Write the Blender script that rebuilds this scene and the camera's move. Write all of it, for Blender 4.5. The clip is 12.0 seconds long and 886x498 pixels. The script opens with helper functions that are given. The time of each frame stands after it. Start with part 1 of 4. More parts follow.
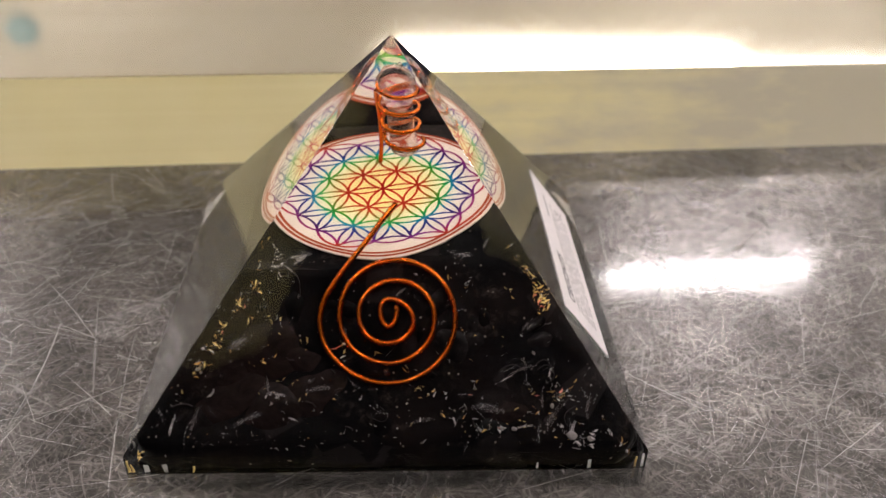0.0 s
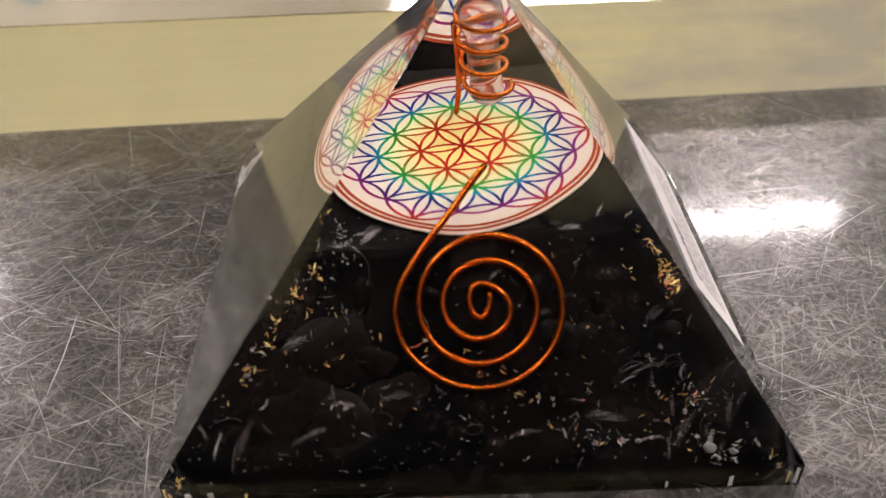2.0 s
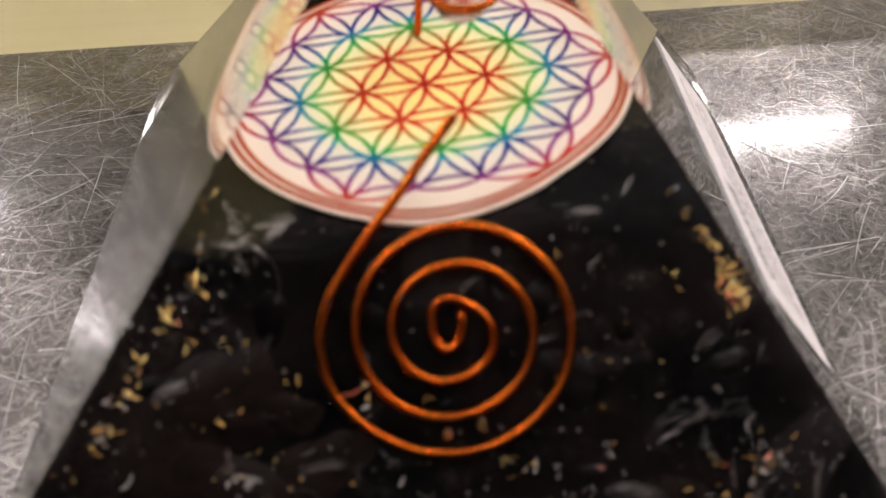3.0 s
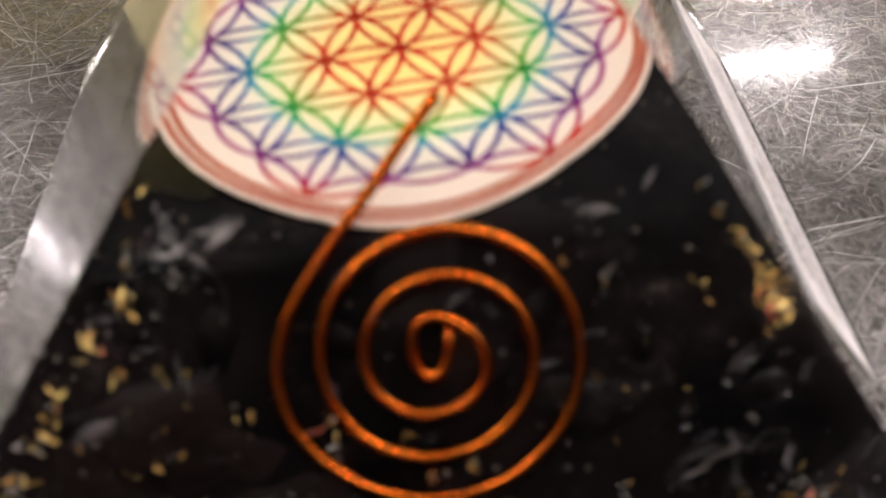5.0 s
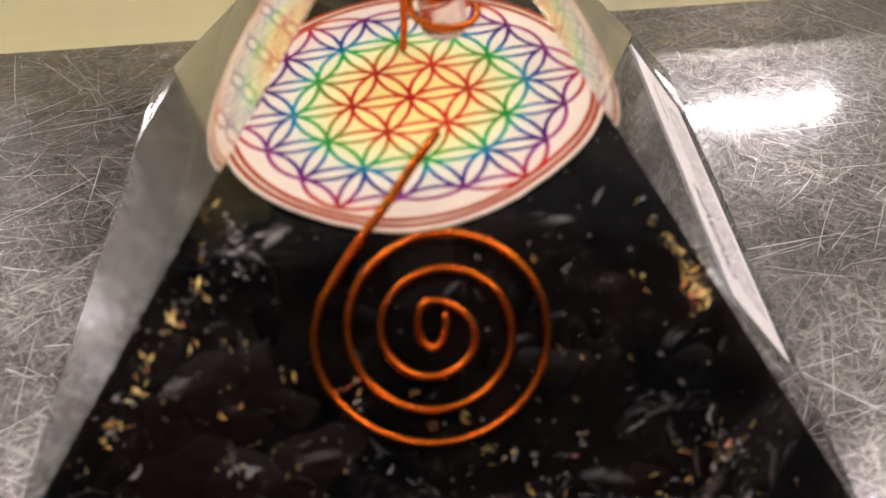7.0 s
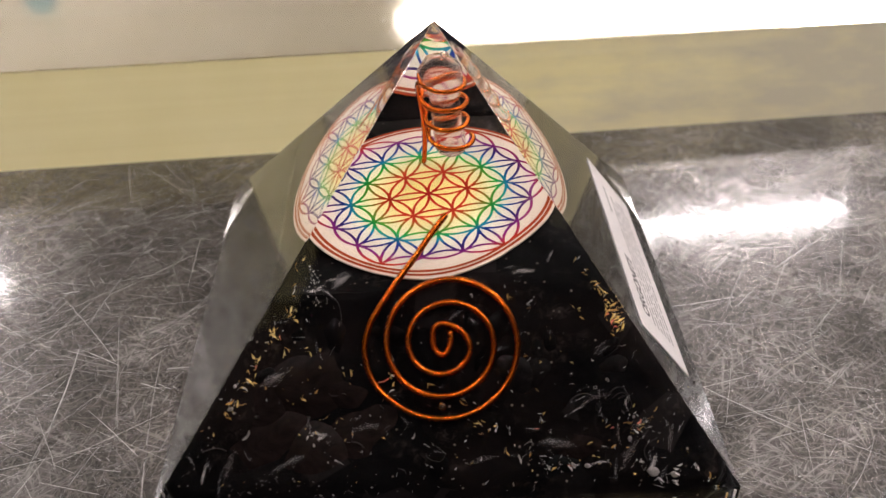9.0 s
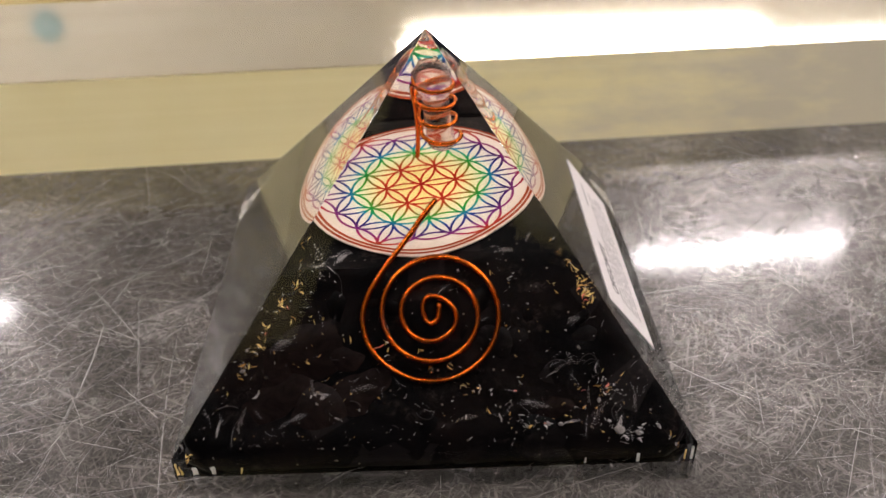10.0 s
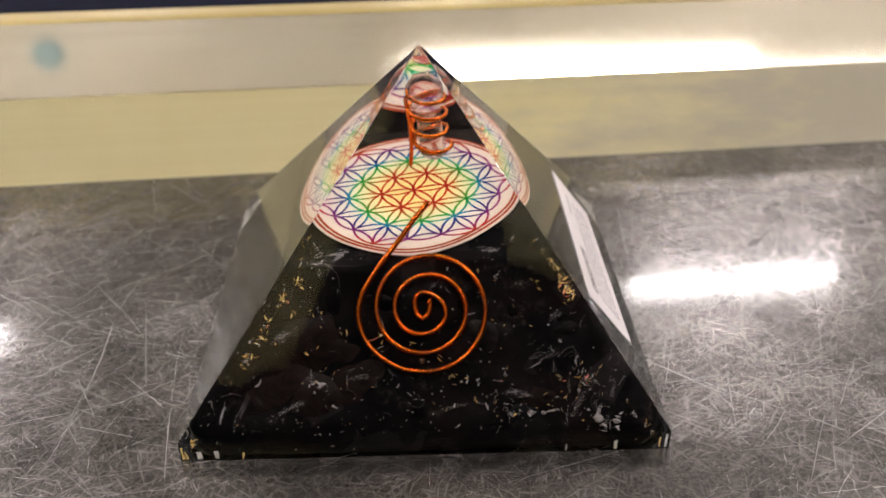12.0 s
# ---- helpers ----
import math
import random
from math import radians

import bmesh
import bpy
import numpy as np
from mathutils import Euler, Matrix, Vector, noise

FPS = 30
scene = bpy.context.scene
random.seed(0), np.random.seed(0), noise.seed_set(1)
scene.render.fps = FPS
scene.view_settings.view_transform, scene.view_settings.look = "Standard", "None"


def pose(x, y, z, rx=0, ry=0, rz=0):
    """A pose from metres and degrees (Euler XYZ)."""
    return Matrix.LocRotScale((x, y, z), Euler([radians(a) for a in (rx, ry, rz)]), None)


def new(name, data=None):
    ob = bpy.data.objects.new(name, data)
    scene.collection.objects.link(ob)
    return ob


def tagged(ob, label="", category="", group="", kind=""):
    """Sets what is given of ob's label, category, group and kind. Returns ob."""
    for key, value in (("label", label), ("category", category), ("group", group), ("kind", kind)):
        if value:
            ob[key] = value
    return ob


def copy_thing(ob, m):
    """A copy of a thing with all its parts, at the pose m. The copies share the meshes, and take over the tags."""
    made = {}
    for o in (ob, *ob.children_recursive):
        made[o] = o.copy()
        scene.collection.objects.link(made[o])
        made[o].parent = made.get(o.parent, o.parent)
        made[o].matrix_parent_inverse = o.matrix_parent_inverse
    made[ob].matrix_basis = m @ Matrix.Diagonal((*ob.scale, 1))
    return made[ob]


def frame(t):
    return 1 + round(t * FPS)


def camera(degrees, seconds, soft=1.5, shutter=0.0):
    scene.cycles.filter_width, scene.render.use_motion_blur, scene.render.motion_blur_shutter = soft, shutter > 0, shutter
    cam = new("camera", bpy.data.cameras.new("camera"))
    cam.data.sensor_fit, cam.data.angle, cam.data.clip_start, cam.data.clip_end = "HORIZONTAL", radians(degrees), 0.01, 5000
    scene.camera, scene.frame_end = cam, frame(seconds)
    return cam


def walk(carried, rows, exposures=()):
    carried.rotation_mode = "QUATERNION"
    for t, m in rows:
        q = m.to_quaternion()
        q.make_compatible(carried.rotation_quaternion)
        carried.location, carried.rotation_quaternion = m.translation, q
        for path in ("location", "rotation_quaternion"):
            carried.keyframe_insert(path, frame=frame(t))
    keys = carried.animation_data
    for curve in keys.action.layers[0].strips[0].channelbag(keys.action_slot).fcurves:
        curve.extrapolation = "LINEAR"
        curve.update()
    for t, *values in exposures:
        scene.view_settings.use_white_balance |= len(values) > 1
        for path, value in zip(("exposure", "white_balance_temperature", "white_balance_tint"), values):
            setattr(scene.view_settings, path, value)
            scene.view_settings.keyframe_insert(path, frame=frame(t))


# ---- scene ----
# The place: a clear resin pyramid on a scratched steel counter, in a shop room. CM turns centimetres into metres.
CM = 0.01

# ---- camera and walk ----
cam = camera(52.71, 12.0, soft=1.5)
cam.data.dof.use_dof = True
cam.data.dof.focus_distance = 0.125
cam.data.dof.aperture_fstop = 29.0
ROWS = [
    (0.0, 0.00013, -0.12796, 0.09877, -3.966, -33.471, 2.321),
    (0.5, -0.00055, -0.12632, 0.09757, -3.902, -33.565, 2.101),
    (1.0, -0.00081, -0.12251, 0.09589, -3.738, -33.950, 1.673),
    (1.5, -0.00299, -0.11542, 0.09138, -3.396, -34.915, 1.050),
    (2.0, -0.00846, -0.10461, 0.08615, -2.751, -36.540, 0.388),
    (2.5, -0.00882, -0.08649, 0.07713, -2.125, -39.042, -0.226),
    (3.0, -0.00232, -0.07221, 0.06979, -2.178, -41.914, -0.569),
    (3.2, -0.00172, -0.06959, 0.06837, -2.493, -43.175, -0.380),
    (4.8, -0.00185, -0.06089, 0.06524, -3.912, -46.130, 0.115),
    (5.0, -0.00197, -0.05966, 0.06486, -4.055, -46.153, 0.246),
    (5.5, -0.00207, -0.05930, 0.06478, -3.967, -46.148, 0.174),
    (6.0, -0.00208, -0.05971, 0.06506, -3.863, -45.949, 0.111),
    (6.5, -0.00266, -0.06416, 0.06724, -3.855, -44.946, 0.218),
    (7.0, -0.00227, -0.07475, 0.07512, -3.342, -43.271, -0.010),
    (7.5, -0.00331, -0.08597, 0.08313, -3.436, -41.422, 0.214),
    (7.7, -0.00347, -0.08866, 0.08457, -3.215, -40.991, 0.048),
    (9.3, -0.00244, -0.11498, 0.09759, -1.839, -35.797, -0.594),
    (9.5, -0.00215, -0.11819, 0.09731, -1.877, -35.533, -0.475),
    (10.0, -0.00184, -0.12577, 0.09956, -1.895, -34.578, -0.369),
    (10.5, -0.00073, -0.13044, 0.10106, -2.219, -33.456, -0.444),
    (11.0, -0.00057, -0.13499, 0.10166, -2.298, -32.901, -0.502),
    (11.5, -0.00129, -0.13626, 0.10257, -2.149, -32.741, -0.319),
    (12.0, -0.00152, -0.13621, 0.10097, -2.265, -32.654, 0.155),
]
walk(cam, [(t, pose(x, y, z, 90 + pitch, 0, yaw) @ pose(0, 0, 0, 0, 0, roll)) for t, x, y, z, yaw, pitch, roll in ROWS],
     exposures=[(0.0, 0.29), (2.0, 0.3), (3.2, 0.44), (5.0, 0.5), (6.0, 0.48), (7.2, 0.44), (9.3, 0.23), (10.2, 0.28), (12.0, 0.31)])

# ---- world and light ----
world = bpy.data.worlds.new("world")
scene.world = world
world.use_nodes = True
world.node_tree.nodes["Background"].inputs[0].default_value = (0.9, 0.92, 1.0, 1)
world.node_tree.nodes["Background"].inputs[1].default_value = 0.02
TUBE_POWER = 43.0


# ---- materials ----
def material(name):
    mat = bpy.data.materials.new(name)
    mat.use_nodes = True
    nt = mat.node_tree
    return mat, nt, nt.nodes["Principled BSDF"]


def node(nt, kind, **values):
    n = nt.nodes.new(kind)
    for key, value in values.items():
        n.inputs[key.replace("_", " ")].default_value = value
    return n


def coords(nt, scale, which="Object", rotate=(0, 0, 0)):
    tc = nt.nodes.new("ShaderNodeTexCoord")
    mp = nt.nodes.new("ShaderNodeMapping")
    mp.inputs["Scale"].default_value = scale
    source = tc.outputs[which]
    if any(rotate):      # turned first, then stretched
        turn = nt.nodes.new("ShaderNodeMapping")
        turn.inputs["Rotation"].default_value = [radians(a) for a in rotate]
        nt.links.new(source, turn.inputs[0])
        source = turn.outputs[0]
    nt.links.new(source, mp.inputs[0])
    return mp.outputs[0]


def noise_of(nt, vec, scale, detail=4.0, rough=0.55, distortion=0.0):
    n = node(nt, "ShaderNodeTexNoise", Scale=scale, Detail=detail, Roughness=rough, Distortion=distortion)
    nt.links.new(vec, n.inputs["Vector"])
    return n.outputs["Fac"]


def ramp(nt, fac, stops, mode="LINEAR"):
    r = nt.nodes.new("ShaderNodeValToRGB")
    r.color_ramp.interpolation = mode
    while len(r.color_ramp.elements) < len(stops):
        r.color_ramp.elements.new(0.5)
    for e, (at, c) in zip(r.color_ramp.elements, stops):
        e.position = at
        e.color = (*c, 1) if len(c) == 3 else c
    nt.links.new(fac, r.inputs[0])
    return r.outputs[0]


def grey(v):
    return (v, v, v)


def math_of(nt, op, a, b=None):
    m = nt.nodes.new("ShaderNodeMath")
    m.operation = op
    for i, s in enumerate((a, b)):
        if s is None:
            continue
        if isinstance(s, (int, float)):
            m.inputs[i].default_value = s
        else:
            nt.links.new(s, m.inputs[i])
    return m.outputs[0]


def mixed(nt, fac, a, b, blend="MIX"):
    m = nt.nodes.new("ShaderNodeMix")
    m.data_type, m.blend_type = "RGBA", blend
    for i, s in ((0, fac), (6, a), (7, b)):
        if isinstance(s, (int, float)):
            m.inputs[i].default_value = s
        elif isinstance(s, tuple):
            m.inputs[i].default_value = (*s, 1)
        else:
            nt.links.new(s, m.inputs[i])
    return m.outputs[2]


def bumped(nt, bsdf, height, strength, distance):
    b = node(nt, "ShaderNodeBump", Strength=strength, Distance=distance)
    nt.links.new(height, b.inputs["Height"])
    nt.links.new(b.outputs[0], bsdf.inputs["Normal"])


def plain(name, colour, rough=0.5, metallic=0.0, grain=60.0, vary=0.12, bump=0.0, specular=0.5):
    """Paint, paper or metal with two scales of variation."""
    mat, nt, p = material(name)
    v = coords(nt, (1, 1, 1))
    fac = math_of(nt, "ADD", math_of(nt, "MULTIPLY", noise_of(nt, v, grain, 5), 0.6), math_of(nt, "MULTIPLY", noise_of(nt, v, grain * 0.12, 3), 0.4))
    dark = tuple(c * (1 - vary) for c in colour)
    light = tuple(min(1, c * (1 + vary)) for c in colour)
    nt.links.new(ramp(nt, fac, [(0.3, dark), (0.7, light)]), p.inputs["Base Color"])
    nt.links.new(ramp(nt, fac, [(0.3, grey(rough * 1.15)), (0.7, grey(rough * 0.85))]), p.inputs["Roughness"])
    p.inputs["Metallic"].default_value = metallic
    p.inputs["Specular IOR Level"].default_value = specular
    if bump:
        bumped(nt, p, fac, 0.5, bump)
    return mat


def counter_metal():
    """Worn grey steel: cloudy wear, fine criss-cross scratches, a glossy and a satin lobe."""
    mat, nt, p = material("scratched_steel")
    v = coords(nt, (1, 1, 1))
    cloud = noise_of(nt, v, 28.0, 6, 0.62, 0.4)
    blotch = noise_of(nt, v, 110.0, 5, 0.6, 0.6)
    fine = None
    for turn, squeeze in ((8, 3), (24, 5), (37, 2), (58, 4), (71, 3), (95, 5), (112, 3), (131, 4), (150, 2), (168, 4)):
        streak = noise_of(nt, coords(nt, (60 * squeeze * 0.8, 2100, 1), "Object", (0, 0, turn)), 1.0, 2, 0.5, 0.8)
        line = ramp(nt, streak, [(0.61, grey(0)), (0.69, grey(1))])
        fine = line if fine is None else math_of(nt, "MAXIMUM", fine, line)
    wear = math_of(nt, "MULTIPLY", fine, ramp(nt, cloud, [(0.38, grey(0.15)), (0.64, grey(0.85))]))
    base = mixed(nt, ramp(nt, blotch, [(0.36, grey(0)), (0.66, grey(1))]), (0.012, 0.0110, 0.0100), (0.078, 0.072, 0.068))
    crumb = noise_of(nt, v, 1500.0, 3, 0.6, 0.5)
    base = mixed(nt, ramp(nt, crumb, [(0.42, grey(0)), (0.60, grey(0.6))]), base, (0.14, 0.130, 0.124))
    base = mixed(nt, ramp(nt, cloud, [(0.42, grey(0)), (0.72, grey(0.55))]), base, (0.175, 0.162, 0.157))
    base = mixed(nt, math_of(nt, "MULTIPLY", wear, 0.75), base, (0.55, 0.52, 0.505))
    nt.links.new(base, p.inputs["Base Color"])
    p.inputs["Metallic"].default_value = 0.9
    nt.links.new(ramp(nt, blotch, [(0.3, grey(0.20)), (0.7, grey(0.31))]), p.inputs["Roughness"])
    p.inputs["Coat Weight"].default_value = 0.7
    p.inputs["Coat IOR"].default_value = 1.5
    nt.links.new(ramp(nt, cloud, [(0.35, grey(0.035)), (0.75, grey(0.085))]), p.inputs["Coat Roughness"])
    bumped(nt, p, math_of(nt, "ADD", wear, blotch), 0.12, 0.0001)
    ripple = node(nt, "ShaderNodeBump", Strength=0.03, Distance=0.00006)
    nt.links.new(math_of(nt, "ADD", wear, noise_of(nt, v, 900.0, 3)), ripple.inputs["Height"])
    nt.links.new(ripple.outputs[0], p.inputs["Coat Normal"])
    return mat


def scratch_metal():
    mat, nt, p = material("bright_scratch")
    info = nt.nodes.new("ShaderNodeNewGeometry")
    nt.links.new(ramp(nt, info.outputs["Random Per Island"], [(0.0, (0.07, 0.065, 0.064)), (0.45, (0.19, 0.180, 0.176)), (0.80, (0.46, 0.442, 0.433)), (1.0, (0.74, 0.718, 0.705))]), p.inputs["Base Color"])
    p.inputs["Metallic"].default_value = 0.5
    p.inputs["Roughness"].default_value = 0.42
    return mat


def brushed(name, low, high, rough, metallic, hazed=None):
    """Satin metal brushed along x; a grey reflected haze can be painted towards +x."""
    mat, nt, p = material(name)
    streak = noise_of(nt, coords(nt, (3, 500, 500)), 1.0, 4, 0.6)
    cloud = noise_of(nt, coords(nt, (1, 1, 1)), 14.0, 4, 0.55)
    fac = math_of(nt, "ADD", math_of(nt, "MULTIPLY", streak, 0.3), math_of(nt, "MULTIPLY", cloud, 0.7))
    tone = ramp(nt, fac, [(0.34, low), (0.64, high)])
    gloss = ramp(nt, fac, [(0.3, grey(rough * 1.2)), (0.7, grey(rough * 0.8))])
    if hazed:
        along = nt.nodes.new("ShaderNodeSeparateXYZ")
        nt.links.new(coords(nt, (1, 1, 1)), along.inputs[0])
        patchy = math_of(nt, "ADD", math_of(nt, "MULTIPLY", along.outputs["X"], 5.0), noise_of(nt, coords(nt, (1, 3, 3)), 40.0, 4, 0.6))
        dulled = ramp(nt, patchy, [(0.55, grey(0)), (1.05, grey(0.9))])
        tone, gloss = mixed(nt, dulled, tone, hazed), mixed(nt, dulled, gloss, grey(rough + 0.1))
    nt.links.new(tone, p.inputs["Base Color"])
    nt.links.new(gloss, p.inputs["Roughness"])
    p.inputs["Metallic"].default_value = metallic
    bumped(nt, p, streak, 0.06, 0.00003)
    return mat


def clear_resin(name, satin):
    mat, nt, p = material(name)
    p.inputs["Base Color"].default_value = (0.985, 0.985, 0.965, 1)
    p.inputs["Transmission Weight"].default_value = 1.0
    p.inputs["IOR"].default_value = 1.5
    v = coords(nt, (1, 1, 1))
    smear = noise_of(nt, v, 90.0, 4, 0.6)
    nt.links.new(ramp(nt, smear, [(0.45, grey(satin)), (0.8, grey(satin + 0.03))]), p.inputs["Roughness"])
    bumped(nt, p, noise_of(nt, v, 45.0, 1), 0.05, 0.0004)
    if satin:      # light scuffs, and a pale haze painted in for the flank's brighter reflections
        hazed = noise_of(nt, coords(nt, (160, 900, 160), "Object", (20, 35, 50)), 1.0, 5, 0.65, 0.6)
        nt.links.new(ramp(nt, hazed, [(0.38, grey(0.98)), (0.58, grey(0.94)), (0.72, grey(0.78))]), p.inputs["Transmission Weight"])
    return mat


def quartz():
    mat, nt, p = material("milky_quartz")
    v = coords(nt, (1, 1, 1))
    veil = ramp(nt, noise_of(nt, v, 260.0, 5, 0.6, 1.0), [(0.50, grey(0.97)), (0.75, grey(0.55))])
    p.inputs["Base Color"].default_value = (0.93, 0.82, 0.78, 1)
    nt.links.new(veil, p.inputs["Transmission Weight"])
    p.inputs["IOR"].default_value = 1.18
    p.inputs["Roughness"].default_value = 0.04
    return mat


def stone_fill_material():
    """Black mineral grit set in resin: near-black with brown and grey grains."""
    mat, nt, p = material("black_mineral")
    v = coords(nt, (1, 1, 1))
    cells = node(nt, "ShaderNodeTexVoronoi", Scale=170.0)
    nt.links.new(v, cells.inputs["Vector"])
    big = noise_of(nt, v, 60.0, 4, 0.55, 0.5)
    tone = mixed(nt, ramp(nt, big, [(0.46, grey(0)), (0.68, grey(1))]), (0.0013, 0.0011, 0.0012), (0.0062, 0.0038, 0.0034))
    sep = nt.nodes.new("ShaderNodeSeparateColor")
    nt.links.new(cells.outputs["Color"], sep.inputs[0])
    tone = mixed(nt, ramp(nt, sep.outputs[0], [(0.86, grey(0)), (0.97, grey(0.5))]), tone, (0.016, 0.013, 0.013))
    patch = ramp(nt, noise_of(nt, v, 130.0, 3, 0.5, 1.2), [(0.54, grey(0)), (0.66, grey(1))])
    crumble = ramp(nt, noise_of(nt, v, 900.0, 6, 0.7, 0.8), [(0.46, grey(0)), (0.68, grey(1))])
    tone = mixed(nt, math_of(nt, "MULTIPLY", math_of(nt, "MULTIPLY", patch, crumble), 0.8), tone, (0.034, 0.026, 0.023))
    dust = node(nt, "ShaderNodeTexVoronoi", Scale=1250.0)
    nt.links.new(v, dust.inputs["Vector"])
    split = nt.nodes.new("ShaderNodeSeparateColor")
    nt.links.new(dust.outputs["Color"], split.inputs[0])
    speck = math_of(nt, "MULTIPLY", ramp(nt, dust.outputs["Distance"], [(0.12, grey(1)), (0.24, grey(0))]), ramp(nt, split.outputs[1], [(0.90, grey(0)), (0.96, grey(1))]))
    tone = mixed(nt, speck, tone, (0.15, 0.13, 0.11))
    nt.links.new(tone, p.inputs["Base Color"])
    p.inputs["Roughness"].default_value = 0.5
    p.inputs["Specular IOR Level"].default_value = 0.03
    bumped(nt, p, noise_of(nt, v, 400.0, 4), 0.4, 0.0004)
    return mat


def chip_material():
    mat, nt, p = material("mineral_chip")
    info = nt.nodes.new("ShaderNodeObjectInfo")
    v = coords(nt, (1, 1, 1))
    tone = ramp(nt, info.outputs["Random"], [(0.0, (0.0016, 0.0013, 0.0014)), (0.5, (0.0030, 0.0020, 0.0020)), (0.8, (0.0044, 0.0031, 0.0029)), (1.0, (0.009, 0.0072, 0.0074))])
    streak = ramp(nt, noise_of(nt, v, 2.6, 8, 0.68, 1.2), [(0.44, grey(0.35)), (0.58, grey(0.8)), (0.72, grey(2.4))])
    nt.links.new(mixed(nt, 1.0, tone, streak, "MULTIPLY"), p.inputs["Base Color"])
    p.inputs["Roughness"].default_value = 0.28
    p.inputs["Specular IOR Level"].default_value = 0.06
    return mat


def tumbled(name, colour):
    """Polished stone with faint clouds and veins."""
    mat, nt, p = material(name)
    v = coords(nt, (1, 1, 1))
    fac = noise_of(nt, v, 2.2, 8, 0.68, 1.6)
    nt.links.new(ramp(nt, fac, [(0.34, tuple(c * 0.35 for c in colour)), (0.55, colour), (0.78, tuple(c * 1.8 for c in colour))]), p.inputs["Base Color"])
    p.inputs["Roughness"].default_value = 0.35
    p.inputs["Specular IOR Level"].default_value = 0.05
    return mat


def flake_material(name, low, high, rough):
    mat, nt, p = material(name)
    info = nt.nodes.new("ShaderNodeObjectInfo")
    nt.links.new(ramp(nt, info.outputs["Random"], [(0.0, low), (1.0, high)]), p.inputs["Base Color"])
    p.inputs["Metallic"].default_value = 0.35
    p.inputs["Roughness"].default_value = rough
    return mat


def milky_film(name, colour, low, high):
    """Thin whitish film with holes and streaks; it shows from low and is full at high."""
    mat, nt, p = material(name)
    v = coords(nt, (5.0, 16.0, 6.0))
    info = nt.nodes.new("ShaderNodeObjectInfo")
    shifted = nt.nodes.new("ShaderNodeVectorMath")
    nt.links.new(v, shifted.inputs[0])
    nt.links.new(math_of(nt, "MULTIPLY", info.outputs["Random"], 40.0), shifted.inputs[1])
    fac = noise_of(nt, shifted.outputs[0], 1.0, 6, 0.72, 2.0)
    thin = nt.nodes.new("ShaderNodeAttribute")
    thin.attribute_name = "fade"
    film = ramp(nt, fac, [(low, grey(0.0)), ((low + high) / 2, grey(0.35)), (high, grey(1.0))])
    nt.links.new(math_of(nt, "MULTIPLY", film, thin.outputs["Fac"]), p.inputs["Alpha"])
    p.inputs["Base Color"].default_value = (*colour, 1)
    p.inputs["Roughness"].default_value = 0.4
    return mat


def air_bubble():
    """Air inside resin: the inverse of a glass bead."""
    mat, nt, p = material("trapped_air")
    p.inputs["Base Color"].default_value = (1, 1, 1, 1)
    p.inputs["Transmission Weight"].default_value = 1.0
    p.inputs["IOR"].default_value = 0.667
    p.inputs["Roughness"].default_value = 0.02
    return mat


def copper():
    mat, nt, p = material("copper")
    v = coords(nt, (1, 1, 1))
    fac = noise_of(nt, v, 240.0, 5, 0.6)
    nt.links.new(ramp(nt, fac, [(0.35, (0.52, 0.104, 0.013)), (0.65, (0.74, 0.192, 0.020))]), p.inputs["Base Color"])
    nt.links.new(ramp(nt, fac, [(0.3, grey(0.26)), (0.7, grey(0.15))]), p.inputs["Roughness"])
    p.inputs["Metallic"].default_value = 1.0
    bumped(nt, p, noise_of(nt, v, 700.0, 3), 0.15, 0.0001)
    return mat


def radial(nt, reach):
    """0 at the middle of the disc, 1 at reach."""
    tc = nt.nodes.new("ShaderNodeTexCoord")
    ln = nt.nodes.new("ShaderNodeVectorMath")
    ln.operation = "LENGTH"
    nt.links.new(tc.outputs["Object"], ln.inputs[0])
    return math_of(nt, "DIVIDE", ln.outputs["Value"], reach)


RING = 0.5485 * CM


def disc_paper():
    mat, nt, p = material("printed_paper")
    fac = radial(nt, 3.3 * RING)
    col = ramp(nt, fac, [(0.0, (0.62, 0.49, 0.14)), (0.30, (0.62, 0.51, 0.18)), (0.48, (0.58, 0.545, 0.29)), (0.66, (0.55, 0.50, 0.40)), (1.0, (0.55, 0.45, 0.37))])
    nt.links.new(col, p.inputs["Base Color"])
    p.inputs["Roughness"].default_value = 0.6
    p.inputs["Specular IOR Level"].default_value = 0.2
    return mat


def disc_ink():
    mat, nt, p = material("printed_ink")
    fac = radial(nt, 3.3 * RING)
    k = 1 / 3.3
    col = ramp(nt, fac, [(0.0, (0.40, 0.016, 0.009)), (1.15 * k, (0.42, 0.034, 0.011)), (1.42 * k, (0.22, 0.13, 0.018)), (1.72 * k, (0.020, 0.28, 0.030)), (1.88 * k, (0.012, 0.26, 0.10)),
                         (2.02 * k, (0.006, 0.17, 0.30)), (2.20 * k, (0.012, 0.028, 0.18)), (2.45 * k, (0.032, 0.014, 0.12)), (2.64 * k, (0.17, 0.012, 0.15)), (2.82 * k, (0.28, 0.014, 0.065)), (2.95 * k, (0.36, 0.020, 0.012)), (3.06 * k, (0.26, 0.038, 0.010)), (1.0, (0.24, 0.035, 0.010))])
    nt.links.new(col, p.inputs["Base Color"])
    p.inputs["Roughness"].default_value = 0.6
    p.inputs["Specular IOR Level"].default_value = 0.05
    return mat


